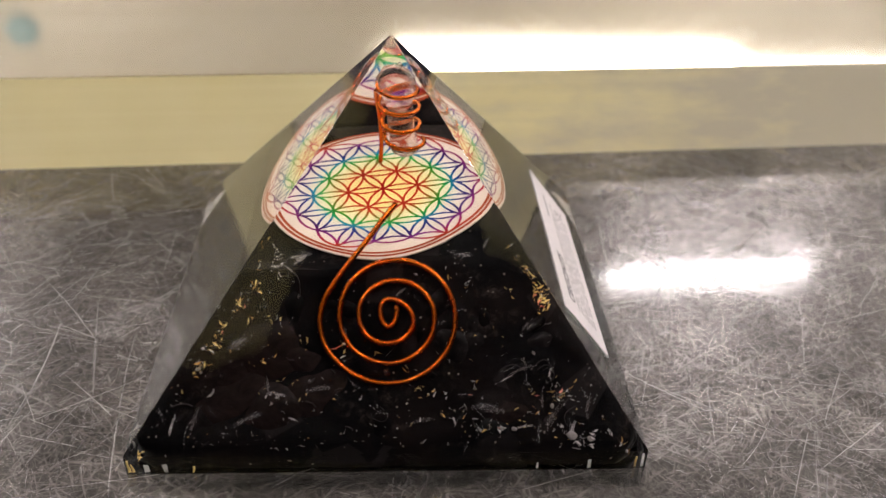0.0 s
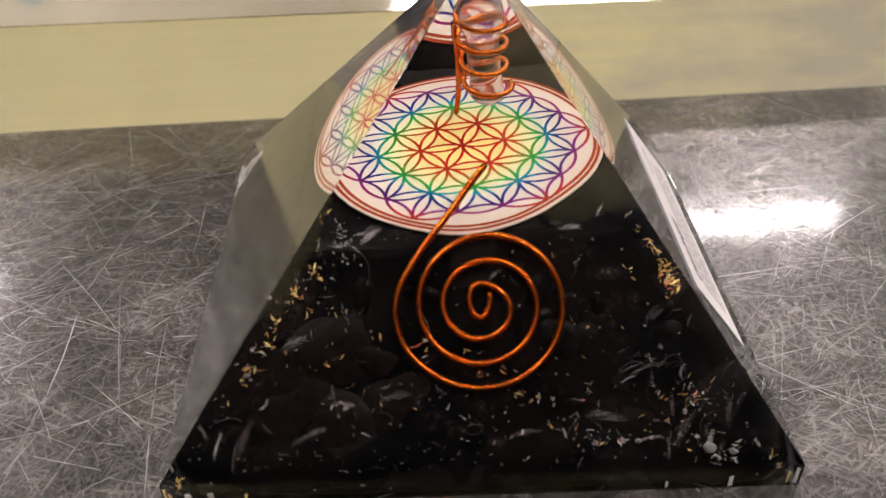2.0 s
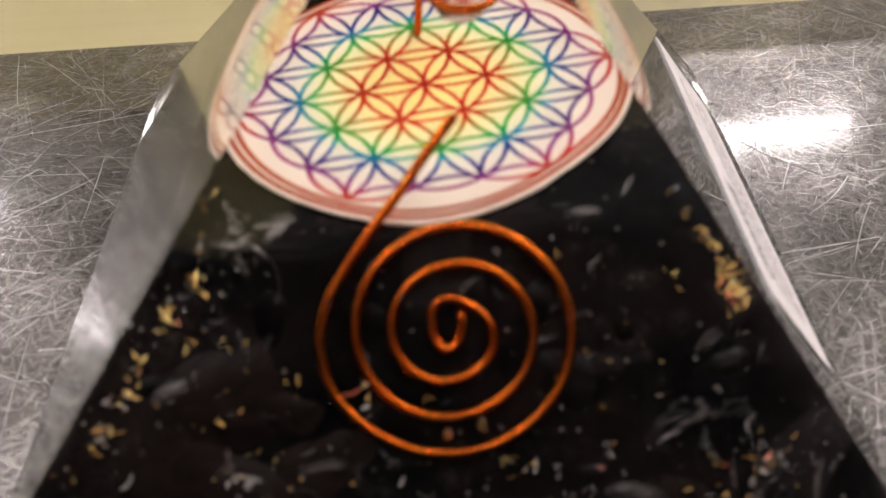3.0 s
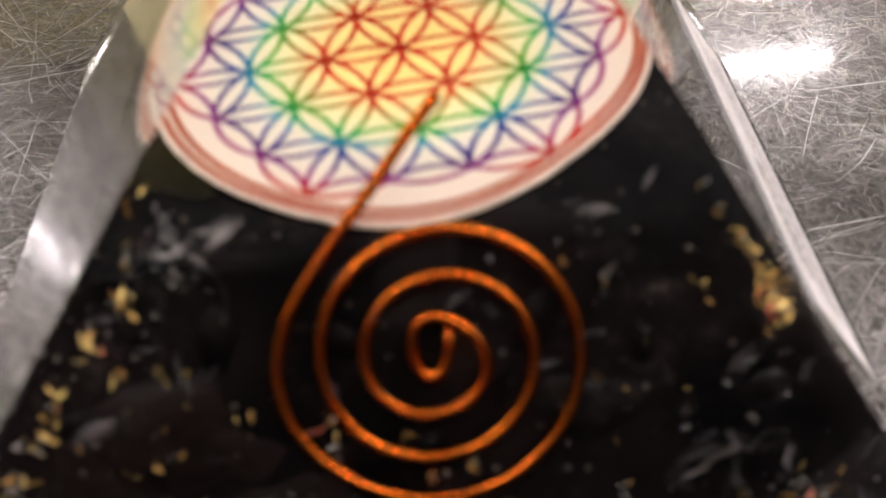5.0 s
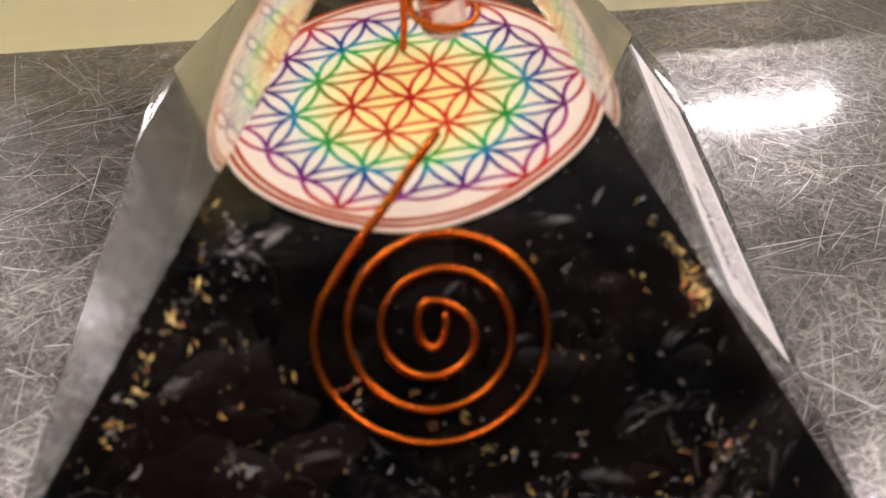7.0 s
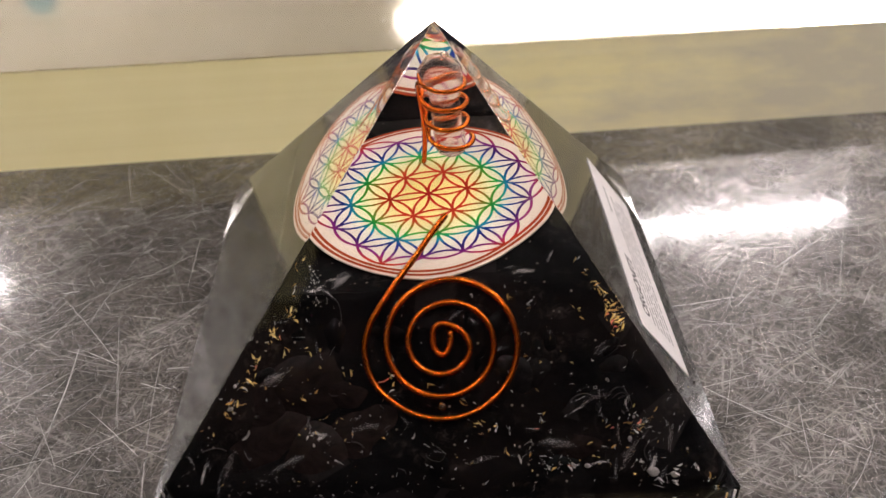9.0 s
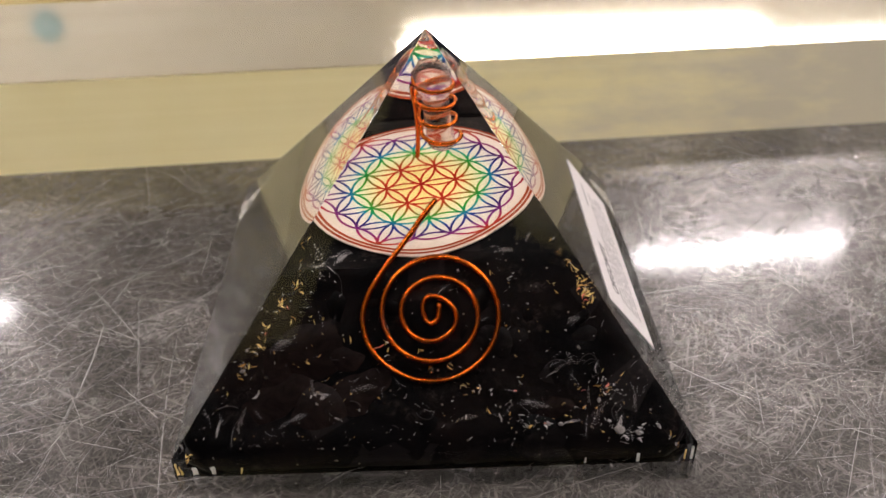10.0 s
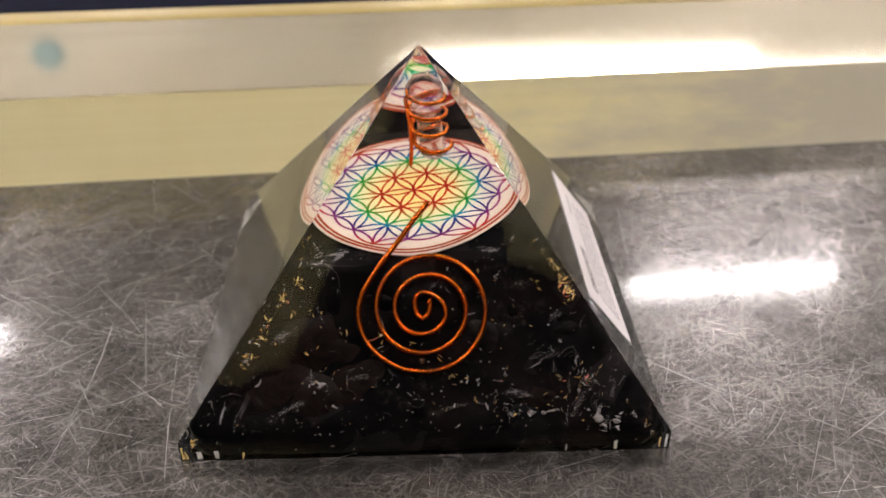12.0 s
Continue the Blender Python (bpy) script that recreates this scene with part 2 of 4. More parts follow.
def glowing(name, colour, strength):
    mat, nt, p = material(name)
    p.inputs["Base Color"].default_value = (0.8, 0.8, 0.8, 1)
    p.inputs["Emission Color"].default_value = (*colour, 1)
    p.inputs["Emission Strength"].default_value = strength
    return mat


STEEL, SCRATCH = counter_metal(), scratch_metal()
LEDGE = brushed("satin_aluminium", (0.74, 0.68, 0.53), (0.90, 0.85, 0.71), 0.055, 0.8)
# the riser's last colour paints a duller reflection into its right end
RISER = brushed("champagne_anodised", (0.82, 0.73, 0.40), (0.92, 0.84, 0.53), 0.42, 0.0, (0.58, 0.54, 0.44))
LIP = brushed("ochre_anodised", (0.40, 0.31, 0.11), (0.55, 0.45, 0.20), 0.35, 0.2)
RESIN, SATIN, QUARTZ, COPPER = clear_resin("clear_resin", 0.0), clear_resin("satin_resin", 0.08), quartz(), copper()
FILL, CHIP = stone_fill_material(), chip_material()
GOLD = flake_material("gold_leaf", (0.86, 0.45, 0.13), (1.0, 0.78, 0.30), 0.26)
BUBBLE, MILK = air_bubble(), milky_film("milky_film", (0.36, 0.34, 0.345), 0.42, 0.72)
VEIL, DUSK = milky_film("pale_veil", (0.50, 0.46, 0.45), 0.34, 0.62), milky_film("dusky_veil", (0.085, 0.068, 0.066), 0.25, 0.60)
ROSE = flake_material("rose_leaf", (0.70, 0.14, 0.10), (0.85, 0.30, 0.20), 0.28)
BROWN, GREY, PALE, JET = tumbled("brown_stone", (0.0095, 0.0056, 0.0050)), tumbled("grey_stone", (0.035, 0.030, 0.030)), tumbled("pale_stone", (0.21, 0.19, 0.18)), tumbled("jet_stone", (0.003, 0.0032, 0.0034))
CRUMB = plain("white_mineral", (0.42, 0.385, 0.375), 0.3, grain=2.5, vary=0.7)
SILVER = flake_material("pale_glint", (0.40, 0.39, 0.39), (0.92, 0.90, 0.88), 0.3)
PAPER, INK = disc_paper(), disc_ink()
LABEL = plain("label_paper", (0.80, 0.76, 0.77), 0.55, grain=900, vary=0.05)
FAINT = plain("label_small_print", (0.34, 0.32, 0.33), 0.6, grain=900, vary=0.2)
PRINT = plain("label_print", (0.10, 0.09, 0.10), 0.6, grain=900, vary=0.2)
WALL = plain("cream_wall_paint", (0.70, 0.66, 0.52), 0.7, grain=6, vary=0.08, bump=0.001)
DARK = plain("dark_reflection_wall", (0.012, 0.010, 0.011), 0.9, grain=6, vary=0.15, bump=0.001, specular=0.1)
NAVY = plain("near_black_navy", (0.010, 0.011, 0.022), 0.95, grain=40, vary=0.2, specular=0.05)
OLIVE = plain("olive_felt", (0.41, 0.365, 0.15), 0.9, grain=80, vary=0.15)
NICK = plain("dark_nick", (0.020, 0.017, 0.016), 0.6, grain=900, vary=0.3, specular=0.2)
CEILING = plain("grey_ceiling", (0.58, 0.56, 0.52), 0.8, grain=5, vary=0.06, bump=0.001)
FLOOR = plain("grey_vinyl", (0.34, 0.31, 0.28), 0.5, grain=8, vary=0.2)
BLUE = plain("blue_plastic", (0.17, 0.35, 0.45), 0.5, grain=300, vary=0.08)
HOUSING = plain("lamp_housing", (0.75, 0.75, 0.73), 0.4, grain=20, vary=0.04)
TUBE = glowing("fluorescent_tube", (1.0, 0.92, 0.93), TUBE_POWER)


# ---- mesh helpers ----
def part(name, bm, mat, parent=None, label="", smooth=False):
    me = bpy.data.meshes.new(name)
    bm.to_mesh(me)
    bm.free()
    if smooth:
        me.polygons.foreach_set("use_smooth", [True] * len(me.polygons))
    me.materials.append(mat)
    ob = new(name, me)
    if parent is not None:
        ob.parent = parent
    if label:
        ob["label"] = label
    return ob


def box(x0, x1, y0, y1, z0, z1, bevel=0.0, segments=2):
    bm = bmesh.new()
    bmesh.ops.create_cube(bm, size=1)
    bmesh.ops.scale(bm, vec=(x1 - x0, y1 - y0, z1 - z0), verts=bm.verts)
    bmesh.ops.translate(bm, vec=((x0 + x1) / 2, (y0 + y1) / 2, (z0 + z1) / 2), verts=bm.verts)
    if bevel:
        bmesh.ops.bevel(bm, geom=bm.edges[:], offset=bevel, segments=segments, affect="EDGES", profile=0.5)
    return bm


def wire(points, radius, sides=14):
    """A round wire along a line of points, with rounded ends."""
    bm = bmesh.new()
    pts = [Vector(p) for p in points]
    up, rings = Vector((0.3, 0.2, 1)).normalized(), []
    n = len(pts)
    for i, p in enumerate(pts):
        tan = (pts[min(i + 1, n - 1)] - pts[max(i - 1, 0)]).normalized()
        side = tan.cross(up).normalized()
        up = side.cross(tan).normalized()
        ends = [(0, 1.0)]
        if i == 0:
            ends = [(-0.8, 0.45), (-0.45, 0.85), (0, 1.0)]
        elif i == n - 1:
            ends = [(0, 1.0), (0.45, 0.85), (0.8, 0.45)]
        for shift, r in ends:
            c = p + tan * shift * radius
            rings.append([bm.verts.new(c + radius * r * (math.cos(a) * side + math.sin(a) * up)) for a in [k * math.tau / sides for k in range(sides)]])
    for a, b in zip(rings, rings[1:]):
        for k in range(sides):
            bm.faces.new((a[k], a[(k + 1) % sides], b[(k + 1) % sides], b[k]))
    bm.faces.new(rings[0][::-1])
    bm.faces.new(rings[-1])
    bmesh.ops.recalc_face_normals(bm, faces=bm.faces)
    return bm


def smooth_line(points, steps=10):
    """Catmull-Rom through a few guide points."""
    pts = [Vector(p) for p in points]
    pts = [pts[0] * 2 - pts[1]] + pts + [pts[-1] * 2 - pts[-2]]
    out = []
    for a, b, c, d in zip(pts, pts[1:], pts[2:], pts[3:]):
        for k in range(steps):
            t = k / steps
            out.append(0.5 * (2 * b + (c - a) * t + (2 * a - 5 * b + 4 * c - d) * t * t + (3 * b - a - 3 * c + d) * t ** 3))
    return out + [pts[-2]]


# ---- the room ----
def room():
    x0, x1, y0, y1, z0, z1, w = -3.2, 3.6, -0.85, 5.4, -0.9, 1.75, 0.12
    tagged(part("floor", box(x0, x1, y0, y1, z0 - w, z0), FLOOR), "worn grey vinyl shop floor", "floor", kind="structure")
    tagged(part("ceiling", box(x0, x1, y0, y1, z1, z1 + w), CEILING), "plain grey plastered shop ceiling", "ceiling", kind="structure")
    # the south wall is near and near-black, added to keep resin reflections dark
    for name, b in (("wall_north", (x0 - w, x1 + w, y1, y1 + w)), ("wall_south", (x0 - w, x1 + w, y0 - w, y0)),
                    ("wall_west", (x0 - w, x0, y0, y1)), ("wall_east", (x1, x1 + w, y0, y1))):
        tagged(part(name, box(*b, z0 - w, z1 + w), DARK if name == "wall_south" else WALL), "unseen near-black wall added for dark reflections in the resin" if name == "wall_south" else "cream painted shop wall", "wall", kind="structure")


def tube_lamp():
    """A fluorescent batten under the ceiling: housing, tube and two end caps."""
    top = new("tube_lamp")
    part("housing", box(-0.33, 0.33, -0.040, 0.040, 0.036, 0.060, 0.004), HOUSING, top)
    bm = wire([(-0.314 + 0.628 * k / 6, 0, 0) for k in range(7)], 0.0195, 16)
    part("tube", bm, TUBE, top, "glowing white fluorescent tube", True)
    for s in (-1, 1):
        part("end_cap", box(s * 0.321 - 0.006, s * 0.321 + 0.006, -0.024, 0.024, -0.024, 0.036, 0.003), HOUSING, top)
    for s in (-0.2, 0.2):
        part("stem", wire([(s, 0, 0.058), (s, 0, 0.2), (s, 0, 0.351)], 0.006, 8), HOUSING, top)
    return tagged(top, "white fluorescent tube lamp, one of a set partly added to brighten the room", "lamp", "ceiling tube lamps")


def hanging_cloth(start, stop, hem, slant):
    """An unseen olive sheet added for olive reflections in the resin: soft folds, the edge at stop drawn in towards the
    hem by slant.
    """
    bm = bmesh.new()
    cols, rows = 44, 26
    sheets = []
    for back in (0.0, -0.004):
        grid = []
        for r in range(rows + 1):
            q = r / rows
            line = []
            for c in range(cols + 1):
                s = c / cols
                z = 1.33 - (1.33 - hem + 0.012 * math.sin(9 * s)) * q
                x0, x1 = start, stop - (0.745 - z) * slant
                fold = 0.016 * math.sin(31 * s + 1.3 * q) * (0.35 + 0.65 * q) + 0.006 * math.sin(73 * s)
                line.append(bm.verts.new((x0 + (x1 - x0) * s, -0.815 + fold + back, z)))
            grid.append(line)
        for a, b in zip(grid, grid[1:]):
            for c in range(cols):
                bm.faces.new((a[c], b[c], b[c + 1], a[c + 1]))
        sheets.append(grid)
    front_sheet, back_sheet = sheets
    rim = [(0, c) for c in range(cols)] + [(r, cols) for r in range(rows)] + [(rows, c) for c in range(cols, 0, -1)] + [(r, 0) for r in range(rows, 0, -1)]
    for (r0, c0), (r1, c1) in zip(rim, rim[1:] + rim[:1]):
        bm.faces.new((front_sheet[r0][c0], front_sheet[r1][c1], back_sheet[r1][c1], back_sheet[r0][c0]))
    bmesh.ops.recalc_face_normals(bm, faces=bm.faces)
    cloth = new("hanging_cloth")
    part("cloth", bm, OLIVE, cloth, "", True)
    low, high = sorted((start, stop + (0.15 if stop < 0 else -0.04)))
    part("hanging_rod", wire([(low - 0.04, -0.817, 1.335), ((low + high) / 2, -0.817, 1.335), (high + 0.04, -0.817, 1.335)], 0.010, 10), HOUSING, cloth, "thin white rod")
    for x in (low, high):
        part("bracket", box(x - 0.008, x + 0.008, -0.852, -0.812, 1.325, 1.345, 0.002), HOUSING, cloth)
    return tagged(cloth, "unseen olive sheet added for the olive reflections in the resin", "cloth", "cloths on the dark wall")


room()
# two olive sheets and their rods, added only to be mirrored
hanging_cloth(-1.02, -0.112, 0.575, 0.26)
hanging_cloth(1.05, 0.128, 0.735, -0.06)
lamp = tube_lamp()
lamp.matrix_basis = pose(0.94, 2.015, 1.40, 0, 0, 5.0)
# tubes at x 2.02 and y 0.12, -0.42, -0.46, 3.5 are added for brightness
for x, y, turn in ((-1.415, 1.823, 0), (-2.2, 1.80, 0), (2.02, 1.95, 4.4), (0.42, 0.002, 3.6), (1.085, 0.010, 3.2), (-1.3, 0.12, 0), (0.95, 0.62, 0), (-0.95, 0.62, 0), (1.7, 0.12, 0), (-0.6, -0.42, 0), (0.95, -0.46, 0), (-2.3, 3.5, 0), (-1.1, 3.5, 0), (0.2, 3.5, 0), (1.5, 3.5, 0), (2.6, 3.5, 0)):
    copy_thing(lamp, pose(x, y, 1.40, 0, 0, turn))


def ceiling_cover():
    """A small round cover screwed under the ceiling; the rail mirrors it as a blue spot."""
    top = new("ceiling_cover")
    for name, r0, r1, z0, z1, mat in (("rim", 0.032, 0.030, 1.7495, 1.742, BLUE), ("cap", 0.027, 0.021, 1.742, 1.732, BLUE), ("screw", 0.004, 0.003, 1.732, 1.730, HOUSING)):
        bm = bmesh.new()
        bmesh.ops.create_cone(bm, cap_ends=True, segments=32, radius1=r1, radius2=r0, depth=z0 - z1)
        bmesh.ops.translate(bm, verts=bm.verts, vec=(0, 0, (z0 + z1) / 2))
        part(name, bm, mat, top)
    top.matrix_basis = pose(-0.607, -0.0175, 0)
    return tagged(top, "small round pale blue cover on the ceiling", "cover")


ceiling_cover()

# ---- counter and its rear rail ----
TURN_BACK = 4.6      # the counter's rear edge is turned by this against the pyramid
BACK = 6.05 * CM     # where it crosses x = 0
STRIP_SLOPE, RISER_LEAN = 36.0, 25.0
ridge = pose(0, BACK, 0, 0, 0, TURN_BACK)
counter = tagged(part("counter", box(-0.9, 0.9, -0.55, 0.0, -0.03, 0.0, 0.001), STEEL), "worn grey steel counter top covered in fine scratches", "counter")
counter.matrix_basis = ridge
cabinet = tagged(part("display_cabinet", box(-0.88, 0.88, -0.52, 0.10, -0.9, -0.0305), WALL), "plain cream cabinet carrying the steel top", "cabinet")
cabinet.matrix_basis = ridge


def scratches(swarms, singles, threads, long_ones):
    """Thin curved marks in the steel: scuffed swarms that share a direction, loose hairs, and long straight cuts."""
    rng = random.Random(4)
    verts, faces = [], []

    def cut(x, y, ang, length, wide, bend, i):
        n = max(3, int(length / 0.11) + 2) if length < 1.2 else int(length / 0.3) + 2
        first = len(verts)
        h = 0.0012 + 0.0004 * (i % 7)
        for k in range(n):
            s = k / (n - 1)
            a = ang + bend * (s - 0.5) + rng.gauss(0, 0.03 if length < 1.2 else 0.008)
            if k:
                x += math.cos(a) * length / (n - 1)
                y += math.sin(a) * length / (n - 1)
            w = wide * (0.5 + 0.6 * math.sin(math.pi * s)) * rng.uniform(0.6, 1.3) / 2
            dx, dy = math.sin(a) * w, math.cos(a) * w
            verts.append((x - dx, y + dy, h))
            verts.append((x + dx, y - dy, h))
        for k in range(n - 1):
            q = first + 2 * k
            if rng.random() > 0.10:
                faces.append((q + 1, q + 3, q + 2, q))

    def somewhere():
        while True:
            x, y = rng.uniform(-12, 13.5), -5.2 + 12.2 * rng.random() ** 0.92
            if abs(x) < 4.2 and -4.9 < y < -3.6 and rng.random() < 0.9:      # thinned here to paint in the pyramid's shade and dark reflection
                continue
            if noise.noise(Vector((x * 0.45, y * 0.45, 3))) + 0.5 * noise.noise(Vector((x * 1.5, y * 1.5, 8))) > rng.uniform(-0.9, 0.5):
                return x, y

    i = 0
    for _ in range(swarms):
        cx, cy = somewhere()
        lead = rng.gauss(0.35, 0.5) if rng.random() < 0.5 else rng.uniform(0, math.pi)
        reach, usual, curl = rng.uniform(0.15, 0.9), rng.uniform(0.2, 1.0), rng.gauss(0, 0.05)
        for _ in range(rng.randint(3, 10)):
            i += 1
            cut(cx + rng.gauss(0, reach), cy + rng.gauss(0, reach), lead + rng.gauss(0, 0.16), usual * rng.uniform(0.4, 1.6), rng.uniform(0.0016, 0.0036), curl + rng.gauss(0, 0.04), i)
    for _ in range(singles):      # felted rubbing marks
        i += 1
        x, y = somewhere()
        cut(x, y, rng.uniform(0, math.pi), 0.016 + 0.22 * rng.random() ** 2.0, rng.uniform(0.0016, 0.0036), rng.gauss(0, 0.3), i)
    for _ in range(threads):      # a web of thin straight lines
        i += 1
        x, y = somewhere()
        lead = rng.gauss(0.35, 0.4) if rng.random() < 0.45 else rng.uniform(0, math.pi)
        cut(x, y, lead, 0.15 + 1.6 * rng.random() ** 3, rng.uniform(0.0018, 0.0042), rng.gauss(0, 0.16), i)
    for _ in range(long_ones):
        i += 1
        x, y = somewhere()
        lead = rng.choice((1.15, 1.3, 0.9, 0.15, 0.35, 0.5, 2.3, 2.7)) + rng.gauss(0, 0.15)
        cut(x, y, lead, rng.uniform(1.2, 2.2 + 4.5 * rng.random() ** 2), rng.uniform(0.0025, 0.0075), rng.gauss(0, 0.06), i)
    for _ in range(1000):      # the rear left is the most scored
        i += 1
        cut(rng.uniform(-12, -2.2), rng.uniform(-1.5, 5.6), rng.choice((0.05, 0.3, 0.55, 0.9, 2.2, 2.7)) + rng.gauss(0, 0.22), 0.25 + 2.4 * rng.random() ** 2.5, rng.uniform(0.003, 0.0085), rng.gauss(0, 0.09), i)
    for _ in range(long_ones // 6):      # broad scores
        i += 1
        x, y = somewhere()
        cut(x, y, rng.choice((0.1, 0.4, 0.9, 1.1, 2.4)) + rng.gauss(0, 0.2), rng.uniform(0.3, 1.7), rng.uniform(0.007, 0.014), rng.gauss(0, 0.08), i)
    # the deepest cuts, each a bundle of hairs: x, y, direction, length, width, bend
    for x, y, lead, length, wide, bend in ((-5.72, -0.29, -1.59, 3.76, 0.014, -0.24), (-5.26, 0.43, -1.34, 3.1, 0.007, 0.0), (-4.37, -0.57, -1.45, 3.65, 0.008, 0.11), (-6.63, -3.07, 0.86, 2.45, 0.007, 0.13), (-4.7, -1.96, -1.9, 2.1, 0.008, 0.21), (-5.14, 2.91, -1.8, 2.86, 0.012, 0.14), (-8.29, 2.88, -1.24, 1.58, 0.006, 0.01), (-7.25, 0.59, -0.7, 2.01, 0.008, -0.05), (-7.59, 3.19, 0.11, 1.18, 0.009, 0.38), (-4.67, 1.82, -1.2, 1.32, 0.008, 0.02)):
        for _ in range(4):
            i += 1
            cut(x + rng.gauss(0, 0.006), y + rng.gauss(0, 0.006), lead + rng.gauss(0, 0.003), length * rng.uniform(0.8, 1.05), wide * rng.uniform(0.35, 0.7), bend, i)
    edge = math.tan(radians(TURN_BACK))
    keep = [f for f in faces if all(verts[j][1] < 5.95 + edge * verts[j][0] for j in f)]
    used = sorted({j for f in keep for j in f})
    index = {j: n for n, j in enumerate(used)}
    me = bpy.data.meshes.new("scratch_marks")
    me.from_pydata([tuple(c * CM for c in verts[j]) for j in used], [], [[index[j] for j in f] for f in keep])
    me.materials.append(SCRATCH)
    ob = new("scratch", me)
    ob.parent = counter
    ob.matrix_parent_inverse = ridge.inverted()
    return tagged(ob, "fine pale criss-cross scratches in the steel", kind="stuff")


scratches(400, 36000, 4500, 1000)


def dark_pits(count):
    """Short dark nicks in the steel, thickest where the lamp mirrors in it."""
    rng = random.Random(17)
    bm = bmesh.new()
    for k in range(count):
        x, y = (rng.gauss(6.3, 1.2), rng.gauss(1.35, 0.35)) if k % 3 == 0 else (rng.uniform(-11, 12), rng.uniform(-4.5, 5))
        a, long, wide = rng.gauss(0, 0.6), rng.uniform(0.012, 0.07), rng.uniform(0.004, 0.010)
        along, across = Vector((math.cos(a), math.sin(a), 0)) * long, Vector((-math.sin(a), math.cos(a), 0)) * wide
        mid = Vector((x, y, 0.0048))
        ring = [mid - along, mid - 0.4 * along + across * rng.uniform(0.5, 1.2), mid + 0.5 * along + across, mid + along, mid + 0.2 * along - across * rng.uniform(0.4, 1.1)]
        bm.faces.new([bm.verts.new(p * CM) for p in reversed(ring)])
    bmesh.ops.recalc_face_normals(bm, faces=bm.faces)
    ob = part("dark_nick", bm, NICK, counter)
    ob.matrix_parent_inverse = ridge.inverted()
    return tagged(ob, "short dark nicks in the steel", kind="stuff")


dark_pits(420)

# rear rail: a champagne riser, a satin strip sloping up behind it, a yellow lip, then two near-black pieces
rail = tagged(new("rear_rail"), "satin metal rail along the rear of the counter", "rail")
rail.matrix_basis = ridge
riser = part("riser", box(-0.9, 0.9, 0.0003, 0.004, -0.006, 0.0196, 0.0003), RISER, rail, "champagne anodised riser")
riser.matrix_basis = pose(0, 0, 0, -RISER_LEAN, 0, 0)
strip = part("sloping_strip", box(-0.9, 0.9, 0.0001, 0.0208, -0.003, 0.0, 0.00008), LEDGE, rail, "satin aluminium strip")
strip.matrix_basis = pose(0, 0.0084, 0.0177, STRIP_SLOPE, 0, 0)
part("lip", box(-0.9, 0.9, 0.0252, 0.0343, 0.015, 0.0305, 0.0018), LIP, rail, "rounded yellow lip")
# near-black strip and low block, added to paint the dark gap beyond the lip
part("rear_dark_strip", box(-0.9, 0.9, 0.0345, 0.0700, 0.012, 0.0263, 0.0006), NAVY, rail, "near-black strip for the dark gap behind the lip")
shelf = tagged(part("rear_dark_block", box(-0.9, 0.9, 0.0705, 0.45, -0.9, 0.018, 0.002), NAVY), "near-black block for the dark space beyond the rail", "shelf")
shelf.matrix_basis = ridge

# ---- the pyramid ----
HALF, TOP, RIM = 3.75, 5.205, 0.37
SLOPE = (TOP - RIM) / HALF
pyramid = tagged(new("resin_pyramid"), "clear resin pyramid with black stone, copper spiral and printed disc", "pyramid")


def half_at(z):
    return HALF if z < RIM else (TOP - z) / SLOPE


def resin_body():
    bm = bmesh.new()
    low = [bm.verts.new((sx * HALF * CM, sy * HALF * CM, 0.003 * CM)) for sx, sy in ((-1, -1), (1, -1), (1, 1), (-1, 1))]
    mid = [bm.verts.new((sx * HALF * CM, sy * HALF * CM, RIM * CM)) for sx, sy in ((-1, -1), (1, -1), (1, 1), (-1, 1))]
    tip = bm.verts.new((0, 0, TOP * CM))
    bm.faces.new(low[::-1])
    for k in range(4):
        j = (k + 1) % 4
        bm.faces.new((low[k], low[j], mid[j], mid[k]))
        bm.faces.new((mid[k], mid[j], tip))
    bmesh.ops.bevel(bm, geom=bm.edges[:], offset=0.009 * CM, segments=2, affect="EDGES", profile=0.5)
    bmesh.ops.recalc_face_normals(bm, faces=bm.faces)
    for f in bm.faces:      # only the left flank gets the scuffs and the painted pale haze
        f.material_index = 1 if f.normal.x < -0.7 and f.normal.z > 0.3 else 0
    ob = part("resin_body", bm, RESIN, pyramid, "clear polished resin")
    ob.data.materials.append(SATIN)
    ob.visible_shadow = False
    return ob


resin_body()
FILL_TOP = 2.42   # level of the black layer


def layer_height(x, y):
    """The disc lies slightly tilted on the black layer."""
    return FILL_TOP + 0.074 * x + 0.009 * y


